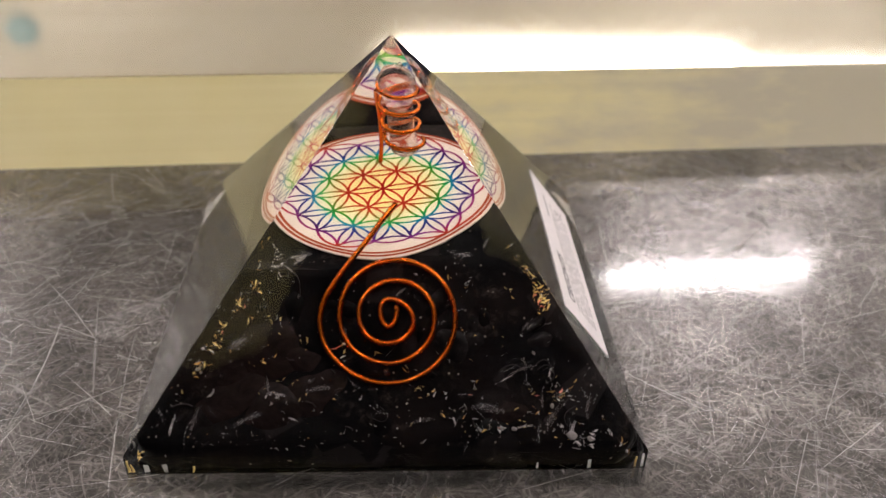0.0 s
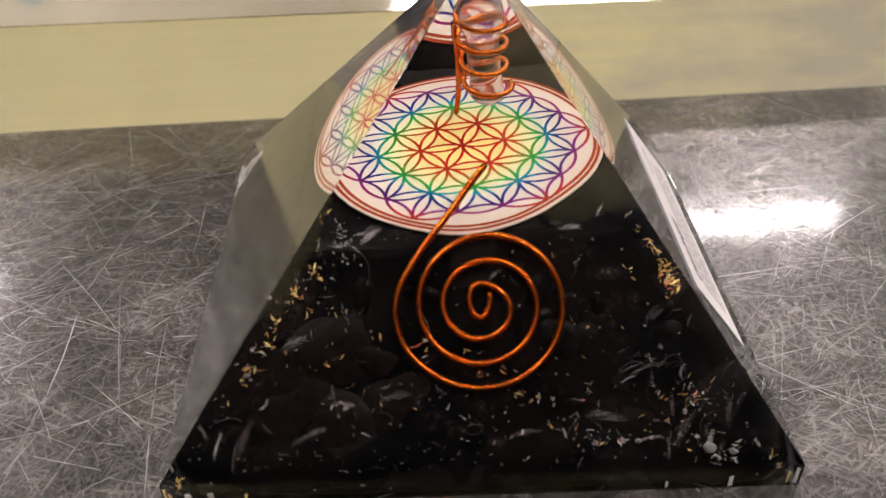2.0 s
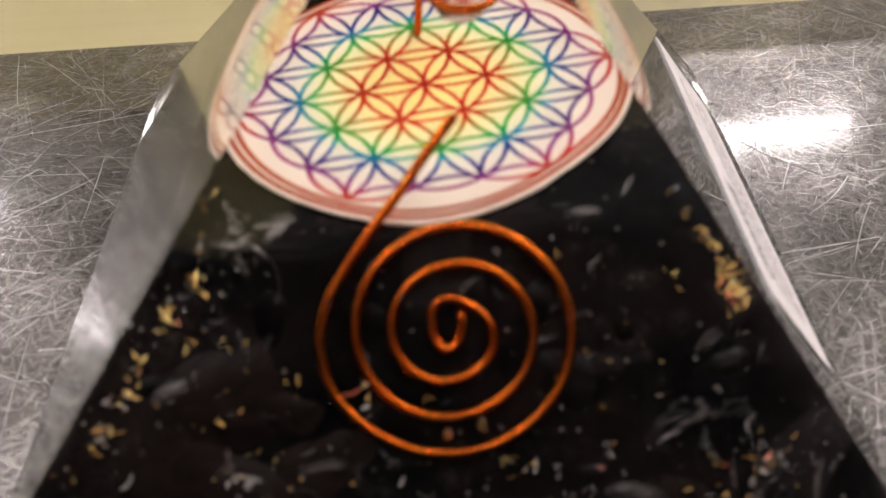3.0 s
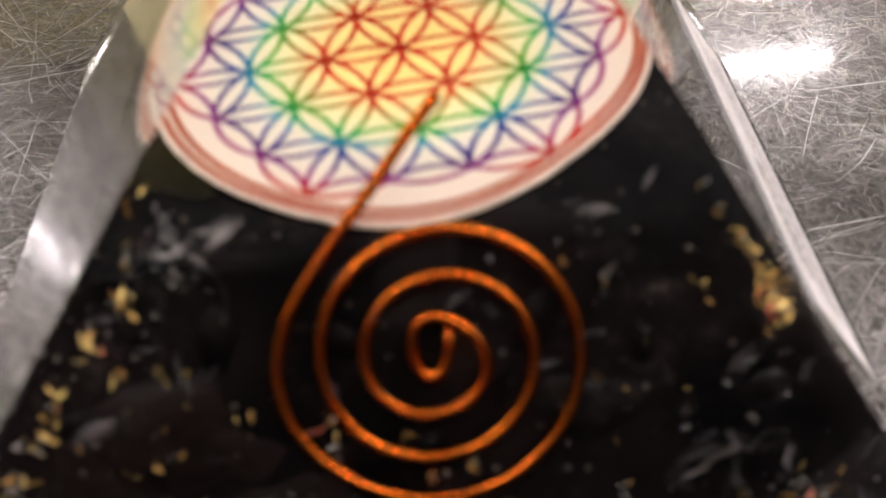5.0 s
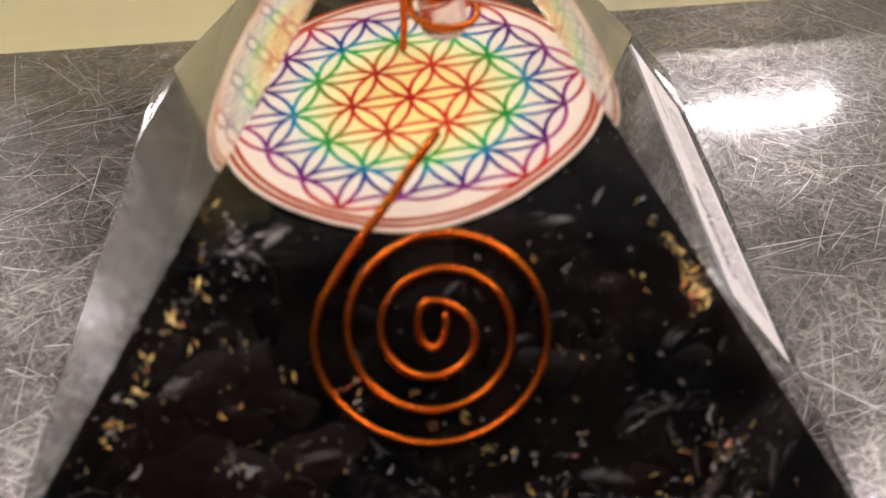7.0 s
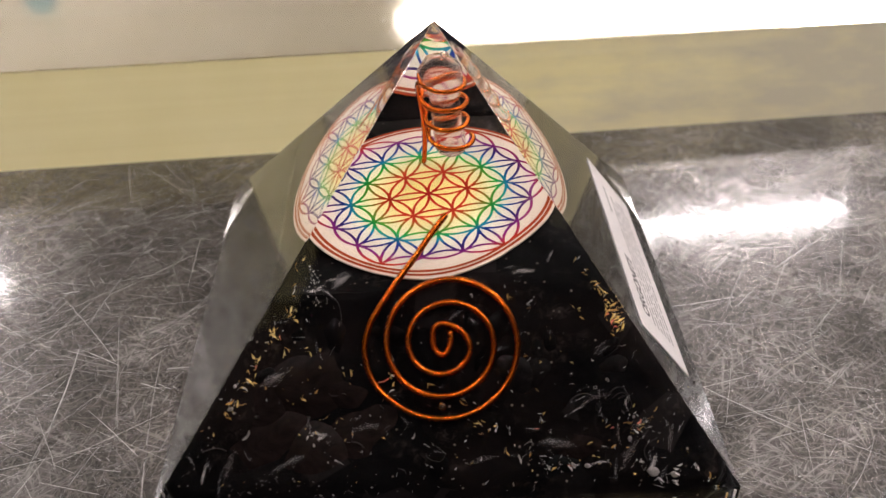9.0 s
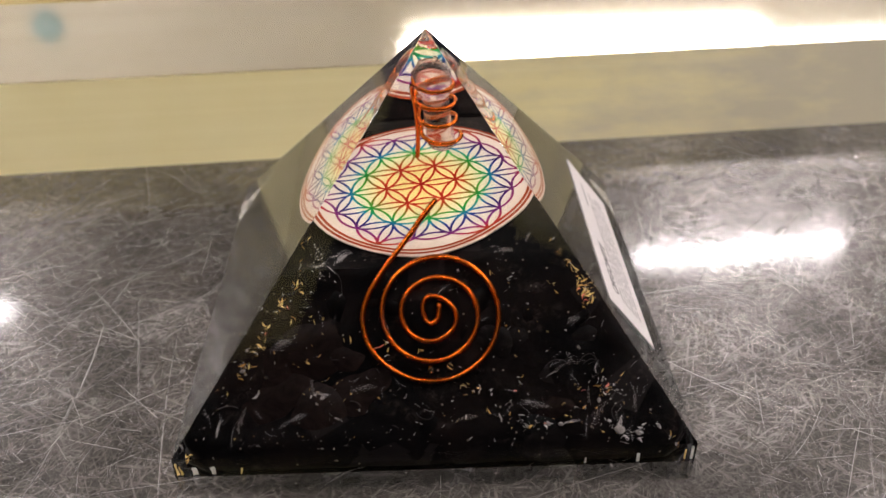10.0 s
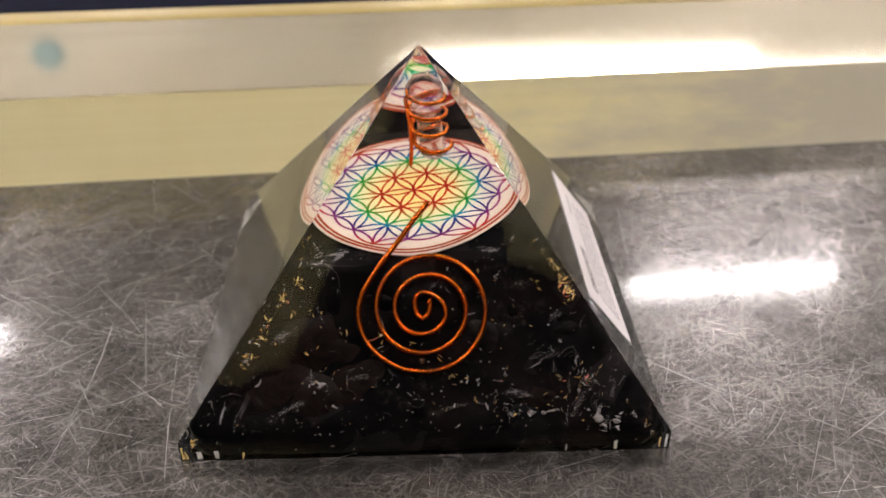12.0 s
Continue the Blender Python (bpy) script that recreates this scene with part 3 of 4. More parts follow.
def stone_fill():
    """The black layer: an uneven frustum inside the resin."""
    bm = bmesh.new()
    rows, cols = 26, 40
    rings = []
    for i in range(rows + 1):
        s = i / rows
        ring = []
        for side in range(4):
            for k in range(cols):
                u = -1 + 2 * k / cols
                x, y = ((u, -1), (1, u), (-u, 1), (-1, -u))[side]
                low = 0.04 + 0.15 * (y + 1)
                z = low + (FILL_TOP - low) * s
                if i == rows:
                    z += 0.074 * x * (half_at(z) - 0.2) - 0.01
                thin, thick = half_at(z) - (0.04 if y > 0 else 0.07), half_at(z) - (0.25 if z > 0.55 else 0.10 + 0.15 * z / 0.55)
                p = Vector((x * thin, y * (thick if y < 0 else thin), z))
                cut = 0.35 + 1.0 * max(0, 1.4 - z) if y > 0 else 0.10 + 0.20 * max(0, 0.7 - z)      # corners of the layer are rounded, most at the rear
                over = abs(p.x) + abs(p.y) - (2 * thin - (0 if y > 0 else 0.18) - cut)
                if over > 0:
                    p.x -= math.copysign(over * 0.5, p.x)
                    p.y -= math.copysign(over * 0.5, p.y)
                if i == rows:
                    p.z = layer_height(p.x, p.y)
                rough = noise.noise(p * 2.2) * 0.045 + noise.noise(p * 6.0) * 0.02
                ring.append(bm.verts.new(Vector((p.x * (1 + min(rough, 0.02) * 0.5) - 0.02 * x, p.y * (1 + min(rough, 0.02) * 0.5) - 0.02 * y, p.z)) * CM))
        rings.append(ring)
    n = 4 * cols
    for a, b in zip(rings, rings[1:]):
        for k in range(n):
            bm.faces.new((a[k], a[(k + 1) % n], b[(k + 1) % n], b[k]))
    bm.faces.new(rings[0][::-1])
    bm.faces.new(rings[-1])
    bmesh.ops.recalc_face_normals(bm, faces=bm.faces)
    return part("stone_fill", bm, FILL, pyramid, "black mineral grit with gold flakes", True)


fill = stone_fill()


def skin_point(side, u, z, depth):
    """A place under a face: side 0 front, 1 right, 3 left; u along it in cm; depth from the outer face."""
    reach = half_at(z) - depth * 1.27
    return Vector(((u, -reach, z), (reach, u, z), (-u, reach, z), (-reach, -u, z))[side])


def face_turn(side):
    """Turns local z out of the face."""
    tilt = math.degrees(math.atan(SLOPE))
    return pose(0, 0, 0, 0, 0, (0, 90, 180, 270)[side]) @ pose(0, 0, 0, tilt, 0, 0)


def chip_mesh(seed, lumpy=1.0):
    """A tumbled stone: rounded, a little lopsided."""
    rng = random.Random(seed)
    bm = bmesh.new()
    bmesh.ops.create_icosphere(bm, subdivisions=2 if lumpy == 1 else 4, radius=1)
    shift = Vector((rng.uniform(-9, 9), rng.uniform(-9, 9), rng.uniform(-9, 9)))
    for v in bm.verts:
        v.co *= 1 + lumpy * (0.35 * noise.noise(v.co * 0.9 + shift) + 0.10 * noise.noise(v.co * 2.5 + shift))
    bmesh.ops.scale(bm, vec=(1, rng.uniform(0.5, 0.9), 0.32), verts=bm.verts)
    me = bpy.data.meshes.new("stone_chip")
    bm.to_mesh(me)
    bm.free()
    me.polygons.foreach_set("use_smooth", [True] * len(me.polygons))
    me.materials.append(CHIP)
    return me


def flake_mesh(seed, mat, name):
    """A crumpled scrap of leaf: a bent ribbon with torn edges, some long, some stubby."""
    rng = random.Random(seed)
    bm = bmesh.new()
    n = 5
    stub = rng.choice((0.07, 0.10, 0.14, 0.19, 0.28))
    bend, rows, at, ang = rng.gauss(0, 0.3), [], Vector((-1.0, 0, 0)), rng.gauss(0, 0.4)
    for k in range(n):
        s = k / (n - 1) - 0.5
        w = stub * (1.05 - abs(s) * 1.5) * rng.uniform(0.45, 1.4)
        side = Vector((-math.sin(ang), math.cos(ang), rng.gauss(0, 0.35)))
        rows.append([bm.verts.new(at - side * w), bm.verts.new(at + side * w * rng.uniform(0.6, 1.3)), bm.verts.new(at + Vector((0, 0, -0.10)))])
        at = at + Vector((math.cos(ang), math.sin(ang), rng.gauss(0, 0.3))) * (2 / (n - 1))
        ang += bend + rng.gauss(0, 0.25)
    for a, b in zip(rows, rows[1:]):
        for k in range(3):
            bm.faces.new((a[k], a[(k + 1) % 3], b[(k + 1) % 3], b[k]))
    bm.faces.new(rows[0][::-1])
    bm.faces.new(rows[-1])
    bmesh.ops.recalc_face_normals(bm, faces=bm.faces)
    me = bpy.data.meshes.new(name)
    bm.to_mesh(me)
    bm.free()
    me.materials.append(mat)
    return me


def wisp_mesh(seed, slender, curl, mat=None):
    """A ragged curved film, widest in the middle."""
    rng = random.Random(seed + 70)
    n, m = 15, 5
    verts, faces = [], []
    for k in range(n):
        s = 2 * k / (n - 1) - 1
        w = slender * math.sqrt(max(0.02, 1 - s * s)) * (0.75 + 0.5 * noise.noise(Vector((s * 3, seed, 0))))
        for j in range(m):
            e = 2 * j / (m - 1) - 1
            verts.append((s, curl * (0.33 - s * s) * 0.5 + w * e, 0.05 * noise.noise(Vector((s * 2, e, seed)))))
    for k in range(n - 1):
        for j in range(m - 1):
            q = k * m + j
            faces.append((q, q + m, q + m + 1, q + 1))
    me = bpy.data.meshes.new("milky_wisp")
    me.from_pydata(verts, [], faces)
    me.polygons.foreach_set("use_smooth", [True] * len(faces))
    fade = me.attributes.new("fade", "FLOAT", "POINT")
    fade.data.foreach_set("value", [(1 - (2 * k / (n - 1) - 1) ** 2) * (1 - (2 * j / (m - 1) - 1) ** 2) for k in range(n) for j in range(m)])
    me.materials.append(mat or MILK)
    return me


def inlay(me, name, side, u, z, depth, size, spin, parent, tip=0.0):
    ob = new(name, me)
    ob.parent = parent
    ob.matrix_basis = Matrix.Translation(skin_point(side, u, z, depth) * CM) @ face_turn(side) @ pose(0, 0, 0, tip, tip * 0.6, spin) @ Matrix.Scale(size * CM, 4)
    return ob


def inlays():
    rng = random.Random(11)
    splinters = []
    chips = [chip_mesh(s) for s in range(10)]
    golds = [flake_mesh(20 + s, GOLD, "gold_flake") for s in range(8)]
    pales = [flake_mesh(40 + s, SILVER, "pale_fleck") for s in range(6)]
    for i in range(120):
        side = rng.choice((0, 0, 0, 1, 3))
        size = rng.choice((0.14, 0.2, 0.28, 0.4, 0.55) if side == 0 else (0.12, 0.16, 0.2))
        z = rng.uniform(0.3, 2.25 - size)
        reach = half_at(z) - 0.3 - 1.2 * size
        inlay(rng.choice(chips), "stone_chip", side, rng.uniform(-reach, reach), z, (0.20 if side == 0 else 0.08) + size * 0.30 + rng.uniform(0, 0.06), size, rng.uniform(0, 360), fill, rng.uniform(-12, 12))
    # stones that show clearly: u, z, size, turn, material
    for u, z, size, turn, mat in ((-1.80, 1.22, 1.05, 10, BROWN), (-2.30, 1.15, 0.60, 50, BROWN), (-1.35, 1.25, 0.55, -20, BROWN), (-2.25, 0.78, 0.80, 30, BROWN), (-1.15, 0.80, 0.78, 15, BROWN), (-1.65, 0.62, 0.80, -5, BROWN), (1.75, 0.62, 0.50, 12, BROWN), (1.5, 0.45, 0.3, 0, JET)):
        me = chip_mesh(int(u * 50) + 400, 0.5)
        me.materials.clear()
        me.materials.append(mat)
        inlay(me, "tumbled_stone", 0, u, z, 0.18 + size * 0.30, size, turn, fill)
    crumbs = [flake_mesh(70 + s, CRUMB, "mineral_crumb") for s in range(6)]
    # clusters of white mineral splinters: u, z, size
    for u, z, size in ((2.78, 0.40, 0.085), (2.88, 0.34, 0.05), (2.97, 0.46, 0.05), (1.46, 0.57, 0.045), (1.60, 0.54, 0.055), (1.30, 0.53, 0.03), (-1.73, 0.94, 0.06), (-1.62, 0.92, 0.035), (2.62, 0.93, 0.03), (-2.72, 1.28, 0.05), (-2.66, 1.5, 0.035), (3.2, 0.5, 0.04), (1.95, 1.33, 0.03), (2.5, 0.55, 0.04)):
        for _ in range(7):
            inlay(rng.choice(crumbs), "mineral_crumb", 0, u + rng.gauss(0, size * 0.6), max(z + rng.gauss(0, size * 0.6), 0.1), rng.uniform(0.08, 0.16), size * rng.uniform(0.3, 0.9), rng.uniform(0, 360), fill, rng.uniform(-60, 60))
    # pale veins: curved threads under the face
    for u, z, r, a0, a1 in ((-1.62, 2.10, 0.33, -14, 112), (2.30, 1.13, 0.10, -80, 130), (2.27, 1.14, 0.13, 20, 150), (2.24, 1.20, 0.13, -60, 150), (-0.14, 0.72, 0.13, 190, 350), (-2.0, 0.58, 0.22, 200, 300), (1.78, 1.0, 0.3, 70, 130), (1.35, 0.62, 0.14, 180, 320),
                            (-1.25, 0.70, 0.2, 30, 80), (0.55, 0.98, 0.25, 60, 120), (-3.0, 0.55, 0.35, 60, 110), (2.75, 0.62, 0.2, 100, 210)):
        pts = []
        for k in range(13):
            a = radians(a0 + (a1 - a0) * k / 12)
            wob = 1 + 0.05 * math.sin(4 * a + u)
            zz = z + 0.8 * r * wob * math.sin(a)
            pts.append(skin_point(0, u + r * wob * math.cos(a), zz, 0.17) * CM)
        part("pale_vein", wire(pts, rng.uniform(0.003, 0.007) * CM, 5), GREY, fill, "thin pale curved vein", True)
    # clumps of leaf: face, from (u, z) to (u, z), spread, count, share of pale flecks, largest size
    drifts = ((0, -1.90, 2.22, -1.96, 2.16, 0.035, 8, 0.0, 0.062), (0, -2.15, 2.0, -2.22, 1.92, 0.035, 8, 0.1, 0.06), (0, -2.36, 1.78, -2.52, 1.5, 0.022, 13, 0.1, 0.062), (0, -2.58, 1.42, -2.6, 1.36, 0.03, 4, 0.2, 0.055),
              (0, -2.70, 1.32, -2.8, 1.18, 0.035, 9, 0.25, 0.06), (0, -1.88, 2.44, -1.93, 2.36, 0.02, 4, 0.3, 0.05), (0, -1.82, 2.7, -1.84, 2.64, 0.015, 3, 0.0, 0.05), (0, -2.0, 2.3, -3.2, 0.7, 0.07, 22, 0.7, 0.03),
              (0, 1.96, 2.42, 2.08, 2.26, 0.025, 9, 0.3, 0.05), (0, 2.08, 2.28, 2.27, 2.02, 0.04, 40, 0.05, 0.06), (0, 2.22, 2.06, 2.32, 1.92, 0.03, 12, 0.1, 0.06), (0, 2.16, 1.94, 2.2, 1.86, 0.015, 3, 0.0, 0.06), (0, 1.78, 2.68, 1.92, 2.42, 0.02, 7, 0.4, 0.045),
              (0, 2.73, 1.07, 2.33, 0.86, 0.018, 13, 0.05, 0.058), (0, 2.14, 0.8, 2.12, 0.7, 0.03, 4, 0.2, 0.05), (0, 2.0, 1.0, 2.06, 0.96, 0.02, 3, 0.3, 0.05), (0, 0.36, 1.03, 0.5, 0.98, 0.03, 6, 0.3, 0.05), (0, 0.55, 0.95, 0.85, 0.92, 0.03, 9, 0.75, 0.05),
              (0, 1.2, 1.05, 1.28, 0.97, 0.04, 6, 0.5, 0.045), (0, 1.0, 0.62, 1.65, 0.56, 0.045, 14, 0.5, 0.045), (0, 0.1, 0.62, 0.9, 0.70, 0.08, 6, 0.4, 0.04), (0, 1.7, 0.8, 2.6, 0.6, 0.12, 8, 0.4, 0.045), (0, 1.9, 0.62, 2.2, 0.6, 0.04, 5, 0.6, 0.045), (0, -0.72, 1.52, -0.64, 1.3, 0.025, 6, 0.3, 0.05), (0, -0.22, 1.41, -0.16, 1.39, 0.02, 3, 0.0, 0.055),
              (0, 0.18, 1.23, 0.26, 1.22, 0.01, 2, 0.0, 0.05), (0, 0.36, 2.33, 0.40, 2.3, 0.01, 2, 1.0, 0.06), (0, 0.85, 2.27, 0.88, 2.24, 0.01, 2, 0.2, 0.05), (0, 1.1, 2.2, 1.2, 2.18, 0.02, 3, 0.4, 0.05), (0, 1.70, 2.2, 1.84, 2.03, 0.012, 4, 0.1, 0.055),
              (0, -1.3, 1.57, -1.2, 1.57, 0.012, 3, 0.0, 0.055), (0, -1.75, 1.85, -1.62, 1.72, 0.03, 4, 0.2, 0.045), (0, -2.06, 1.82, -2.0, 1.8, 0.015, 3, 0.0, 0.055), (0, -1.92, 1.36, -1.8, 1.35, 0.02, 4, 0.1, 0.05), (0, -2.2, 1.5, -1.1, 1.4, 0.25, 22, 0.35, 0.032),
              (0, -1.7, 1.1, -0.8, 0.8, 0.2, 12, 0.6, 0.032), (0, 1.0, 1.9, 1.9, 1.5, 0.25, 14, 0.6, 0.03), (0, 2.2, 1.2, 3.0, 0.7, 0.2, 26, 0.7, 0.03), (0, -3.0, 0.5, 3.0, 0.5, 0.12, 30, 0.75, 0.03), (0, -0.3, 0.85, 0.4, 0.8, 0.1, 8, 0.7, 0.035),
              (0, 3.35, 0.45, 3.45, 0.25, 0.04, 9, 0.3, 0.05), (0, -3.5, 0.3, -3.6, 0.15, 0.04, 9, 0.2, 0.05),
              (1, -1.9, 1.6, -2.6, 0.9, 0.15, 8, 0.5, 0.04), (3, 2.0, 1.7, 2.6, 0.9, 0.2, 12, 0.6, 0.04), (3, -0.5, 1.9, 1.6, 1.9, 0.2, 10, 0.7, 0.03), (2, -1.3, 2.1, 1.3, 1.8, 0.15, 22, 0.8, 0.03))
    for side, u0, z0, u1, z1, spread, count, share, largest in drifts:
        for i in range(count):
            s = rng.random()
            z = min(max(z0 + (z1 - z0) * s + rng.gauss(0, spread), 0.12), 2.74)
            u = u0 + (u1 - u0) * s + rng.gauss(0, spread)
            reach = half_at(z) - 0.06
            pale = rng.random() < share
            inlay(rng.choice(pales if pale else golds), "pale_fleck" if pale else "gold_flake", side, min(max(u, -reach), reach), z,
                  rng.uniform(0.08, 0.18) if side == 0 else rng.uniform(0.02, 0.06), largest * (0.35 + 0.8 * rng.random() ** 1.5), rng.uniform(0, 360), fill, rng.uniform(-50, 50))
    # upright slips in the clear rim corners, gold leaf and pale painted refraction glints: u, height, width, pale
    for u, tall, wide, pale in ((-3.71, 0.30, 0.06, 0), (-3.66, 0.20, 0.05, 0), (-3.46, 0.20, 0.12, 1), (-3.20, 0.21, 0.10, 1), (-2.80, 0.13, 0.03, 0), (3.70, 0.34, 0.05, 1), (3.60, 0.24, 0.03, 0), (2.92, 0.20, 0.06, 1), (2.15, 0.12, 0.03, 1)):
        bm = box(-wide * 0.3 * CM, wide * 0.3 * CM, -0.008 * CM, 0.008 * CM, 0.0, tall * 0.8 * CM)
        bmesh.ops.subdivide_edges(bm, edges=bm.edges[:], cuts=3, use_grid_fill=True)
        for v in bm.verts:
            lift = noise.noise(v.co * 900 + Vector((u, 0, 0))) * 0.03 * CM
            v.co += Vector((lift, lift * 1.6, 0.4 * lift))
        scrap = part("pale_fleck" if pale else "gold_flake", bm, SILVER if pale else GOLD, fill)
        scrap.matrix_basis = pose(u * CM, -(HALF - 0.05) * CM, 0.02 * CM, 0, 0, rng.uniform(-25, 25))
    # milky wisps in the resin: u, z, length, width, turn, curl
    for k, (u, z, length, wide, turn, curl) in enumerate(((-2.0, 0.68, 0.72, 0.17, 22, 0.3), (-3.25, 0.72, 0.30, 0.08, -70, 0.2), (-1.73, 0.95, 0.16, 0.08, 0, 0.4), (-1.57, 0.77, 0.24, 0.05, -35, 0.2), (-1.30, 2.54, 0.26, 0.11, 28, 0.6),
                                                          (2.06, 1.72, 0.22, 0.12, 40, 0.5), (1.72, 1.22, 0.36, 0.06, 22, 0.2), (1.98, 1.30, 0.22, 0.04, 15, 0.2), (1.36, 0.80, 0.42, 0.20, 0, 0.3), (1.62, 0.55, 0.18, 0.06, -10, 0.3),
                                                          (2.78, 0.42, 0.26, 0.13, 68, 0.3), (2.62, 0.60, 0.20, 0.10, 100, 0.4), (2.17, 0.50, 0.40, 0.10, 85, 0.2), (3.02, 0.90, 0.24, 0.06, 60, 0.4), (1.02, 0.64, 0.34, 0.04, 40, 0.9), (1.39, 2.70, 0.20, 0.05, 62, 0.2),
                                                          (1.05, 2.54, 0.36, 0.13, 5, 0.4), (-2.22, 1.54, 0.26, 0.15, 30, 0.3), (-1.62, 2.44, 0.34, 0.06, 5, -1.3), (2.45, 1.64, 0.20, 0.06, 70, 0.5), (0.15, 2.1, 0.3, 0.1, 40, 0.4), (-0.6, 2.2, 0.4, 0.13, 60, 0.5),
                                                          (-2.9, 0.5, 0.5, 0.06, 80, 0.3), (-0.14, 0.70, 0.3, 0.07, 0, 2.2), (-2.35, 0.50, 0.3, 0.025, 0, 1.0), (2.9, 1.2, 0.25, 0.05, 50, 0.5), (0.7, 1.75, 0.3, 0.1, 20, 0.4))):
        inlay(wisp_mesh(k, 0.7 * wide / length, curl), "milky_wisp", 0, u, z, rng.uniform(0.12, 0.17), length / 2, turn, fill, rng.uniform(-8, 8))
    # larger veils and clouded stones: u, z, length, width, turn, curl, dusky
    for k, (u, z, length, wide, turn, curl, dusky) in enumerate(((-1.29, 2.49, 0.34, 0.20, 35, 0.3, 0), (-1.40, 2.50, 0.24, 0.07, 8, 0.2, 0), (-1.64, 2.42, 0.34, 0.10, 14, -0.9, 0), (-1.47, 2.36, 0.22, 0.06, -40, 0.3, 0), (-2.20, 1.50, 0.40, 0.26, 25, 0.2, 1), (-2.15, 1.52, 0.26, 0.12, 30, 0.2, 0),
                                                                 (-1.72, 0.78, 0.62, 0.28, 22, 0.3, 1), (-1.78, 0.74, 0.50, 0.08, 24, 0.2, 0), (-1.42, 0.66, 0.26, 0.06, -25, 0.2, 0), (-1.62, 0.93, 0.28, 0.14, 0, 0.4, 0), (-1.75, 1.02, 0.34, 0.14, 100, 0.2, 1), (-2.78, 0.66, 0.50, 0.20, 70, 0.2, 1), (-3.10, 0.60, 0.36, 0.10, 75, 0.2, 0),
                                                                 (-1.02, 1.00, 0.40, 0.22, 10, 0.3, 1), (1.92, 1.20, 0.60, 0.12, 20, 0.5, 1), (1.70, 1.10, 0.26, 0.05, 24, 0.3, 0), (2.35, 1.16, 0.24, 0.07, 80, 1.2, 0), (2.36, 0.64, 0.55, 0.26, 60, 0.3, 1), (2.66, 0.52, 0.30, 0.16, 72, 0.2, 0), (2.90, 0.78, 0.46, 0.14, 80, 0.3, 1),
                                                                 (2.22, 0.84, 0.36, 0.10, 95, 0.2, 1), (2.50, 0.92, 0.36, 0.16, 30, 0.2, 1), (1.52, 0.74, 0.36, 0.18, 0, 0.4, 1), (1.95, 0.55, 0.34, 0.08, 10, 0.4, 0), (1.06, 2.52, 0.30, 0.12, 10, 0.4, 1), (1.10, 2.50, 0.22, 0.05, 18, 1.4, 0), (1.41, 2.68, 0.20, 0.05, 60, 0.2, 0), (2.00, 1.72, 0.30, 0.12, 50, 0.4, 1),
                                                                 (0.45, 0.62, 0.44, 0.16, 12, 0.3, 1))):
        inlay(wisp_mesh(200 + k, 0.7 * wide / length, curl, DUSK if dusky else VEIL), "milky_veil", 0, u, z, rng.uniform(0.14, 0.18), length / 2, turn, fill, rng.uniform(-8, 8))
    # pale pebbles and pearly beads: u, z, size
    for u, z, size in ((2.65, 0.46, 0.10), (2.92, 0.42, 0.06), (1.62, 0.55, 0.05), (1.80, 0.54, 0.055), (-2.74, 1.24, 0.055), (-2.68, 1.47, 0.038), (-2.70, 1.20, 0.03), (2.36, 0.80, 0.05), (2.42, 1.02, 0.03)):
        me = chip_mesh(int(u * 70) + 900)
        me.materials.clear()
        me.materials.append(PALE)
        inlay(me, "pale_pebble", 0, u, z, 0.14, size * 0.8, rng.uniform(0, 360), fill, rng.uniform(-20, 20))
    roses = [flake_mesh(60 + k, ROSE, "rose_flake") for k in range(4)]
    for u, z, size in ((-0.82, 1.50, 0.05), (-0.76, 1.52, 0.045), (2.50, 0.93, 0.045), (2.46, 0.91, 0.03), (2.16, 2.05, 0.045), (2.22, 1.98, 0.04), (2.12, 2.12, 0.03), (2.14, 0.95, 0.035), (-2.42, 1.66, 0.04), (1.58, 0.60, 0.03), (1.15, 0.95, 0.03), (-2.1, 1.95, 0.03)):
        inlay(rng.choice(roses), "rose_flake", 0, u, z, rng.uniform(0.08, 0.14), size, rng.uniform(0, 360), fill, rng.uniform(-40, 40))
    small = [wisp_mesh(50 + k, rng.uniform(0.06, 0.24), rng.gauss(0, 0.6)) for k in range(8)]
    for i in range(44):
        mu, mz, su, sz = rng.choice(((2.1, 1.0, 0.5, 0.35), (1.4, 0.8, 0.5, 0.3), (1.2, 2.1, 0.4, 0.25), (-1.9, 0.7, 0.7, 0.25), (-1.8, 2.1, 0.3, 0.3), (0.0, 1.2, 1.2, 0.5)))
        z = min(max(rng.gauss(mz, sz), 0.25), 2.6)
        reach = half_at(z) - 0.15
        inlay(rng.choice(small), "milky_wisp", 0, min(max(rng.gauss(mu, su), -reach), reach), z, rng.uniform(0.10, 0.18), rng.uniform(0.03, 0.13), rng.uniform(0, 360), fill, rng.uniform(-15, 15))
    for i in range(90):
        z = rng.uniform(0.3, 2.5)
        reach = half_at(z) - 0.12
        inlay(rng.choice(pales), "pale_fleck", 0, rng.uniform(-reach, reach), z, rng.uniform(0.05, 0.18), rng.uniform(0.008, 0.02), rng.uniform(0, 360), fill, rng.uniform(-50, 50))
    # a cloud of pinhead bubbles by the disc's rim
    bead = bpy.data.meshes.new("pinhead_bubble")
    bm = bmesh.new()
    bmesh.ops.create_icosphere(bm, subdivisions=1, radius=1)
    bm.to_mesh(bead)
    bm.free()
    bead.materials.append(SILVER)
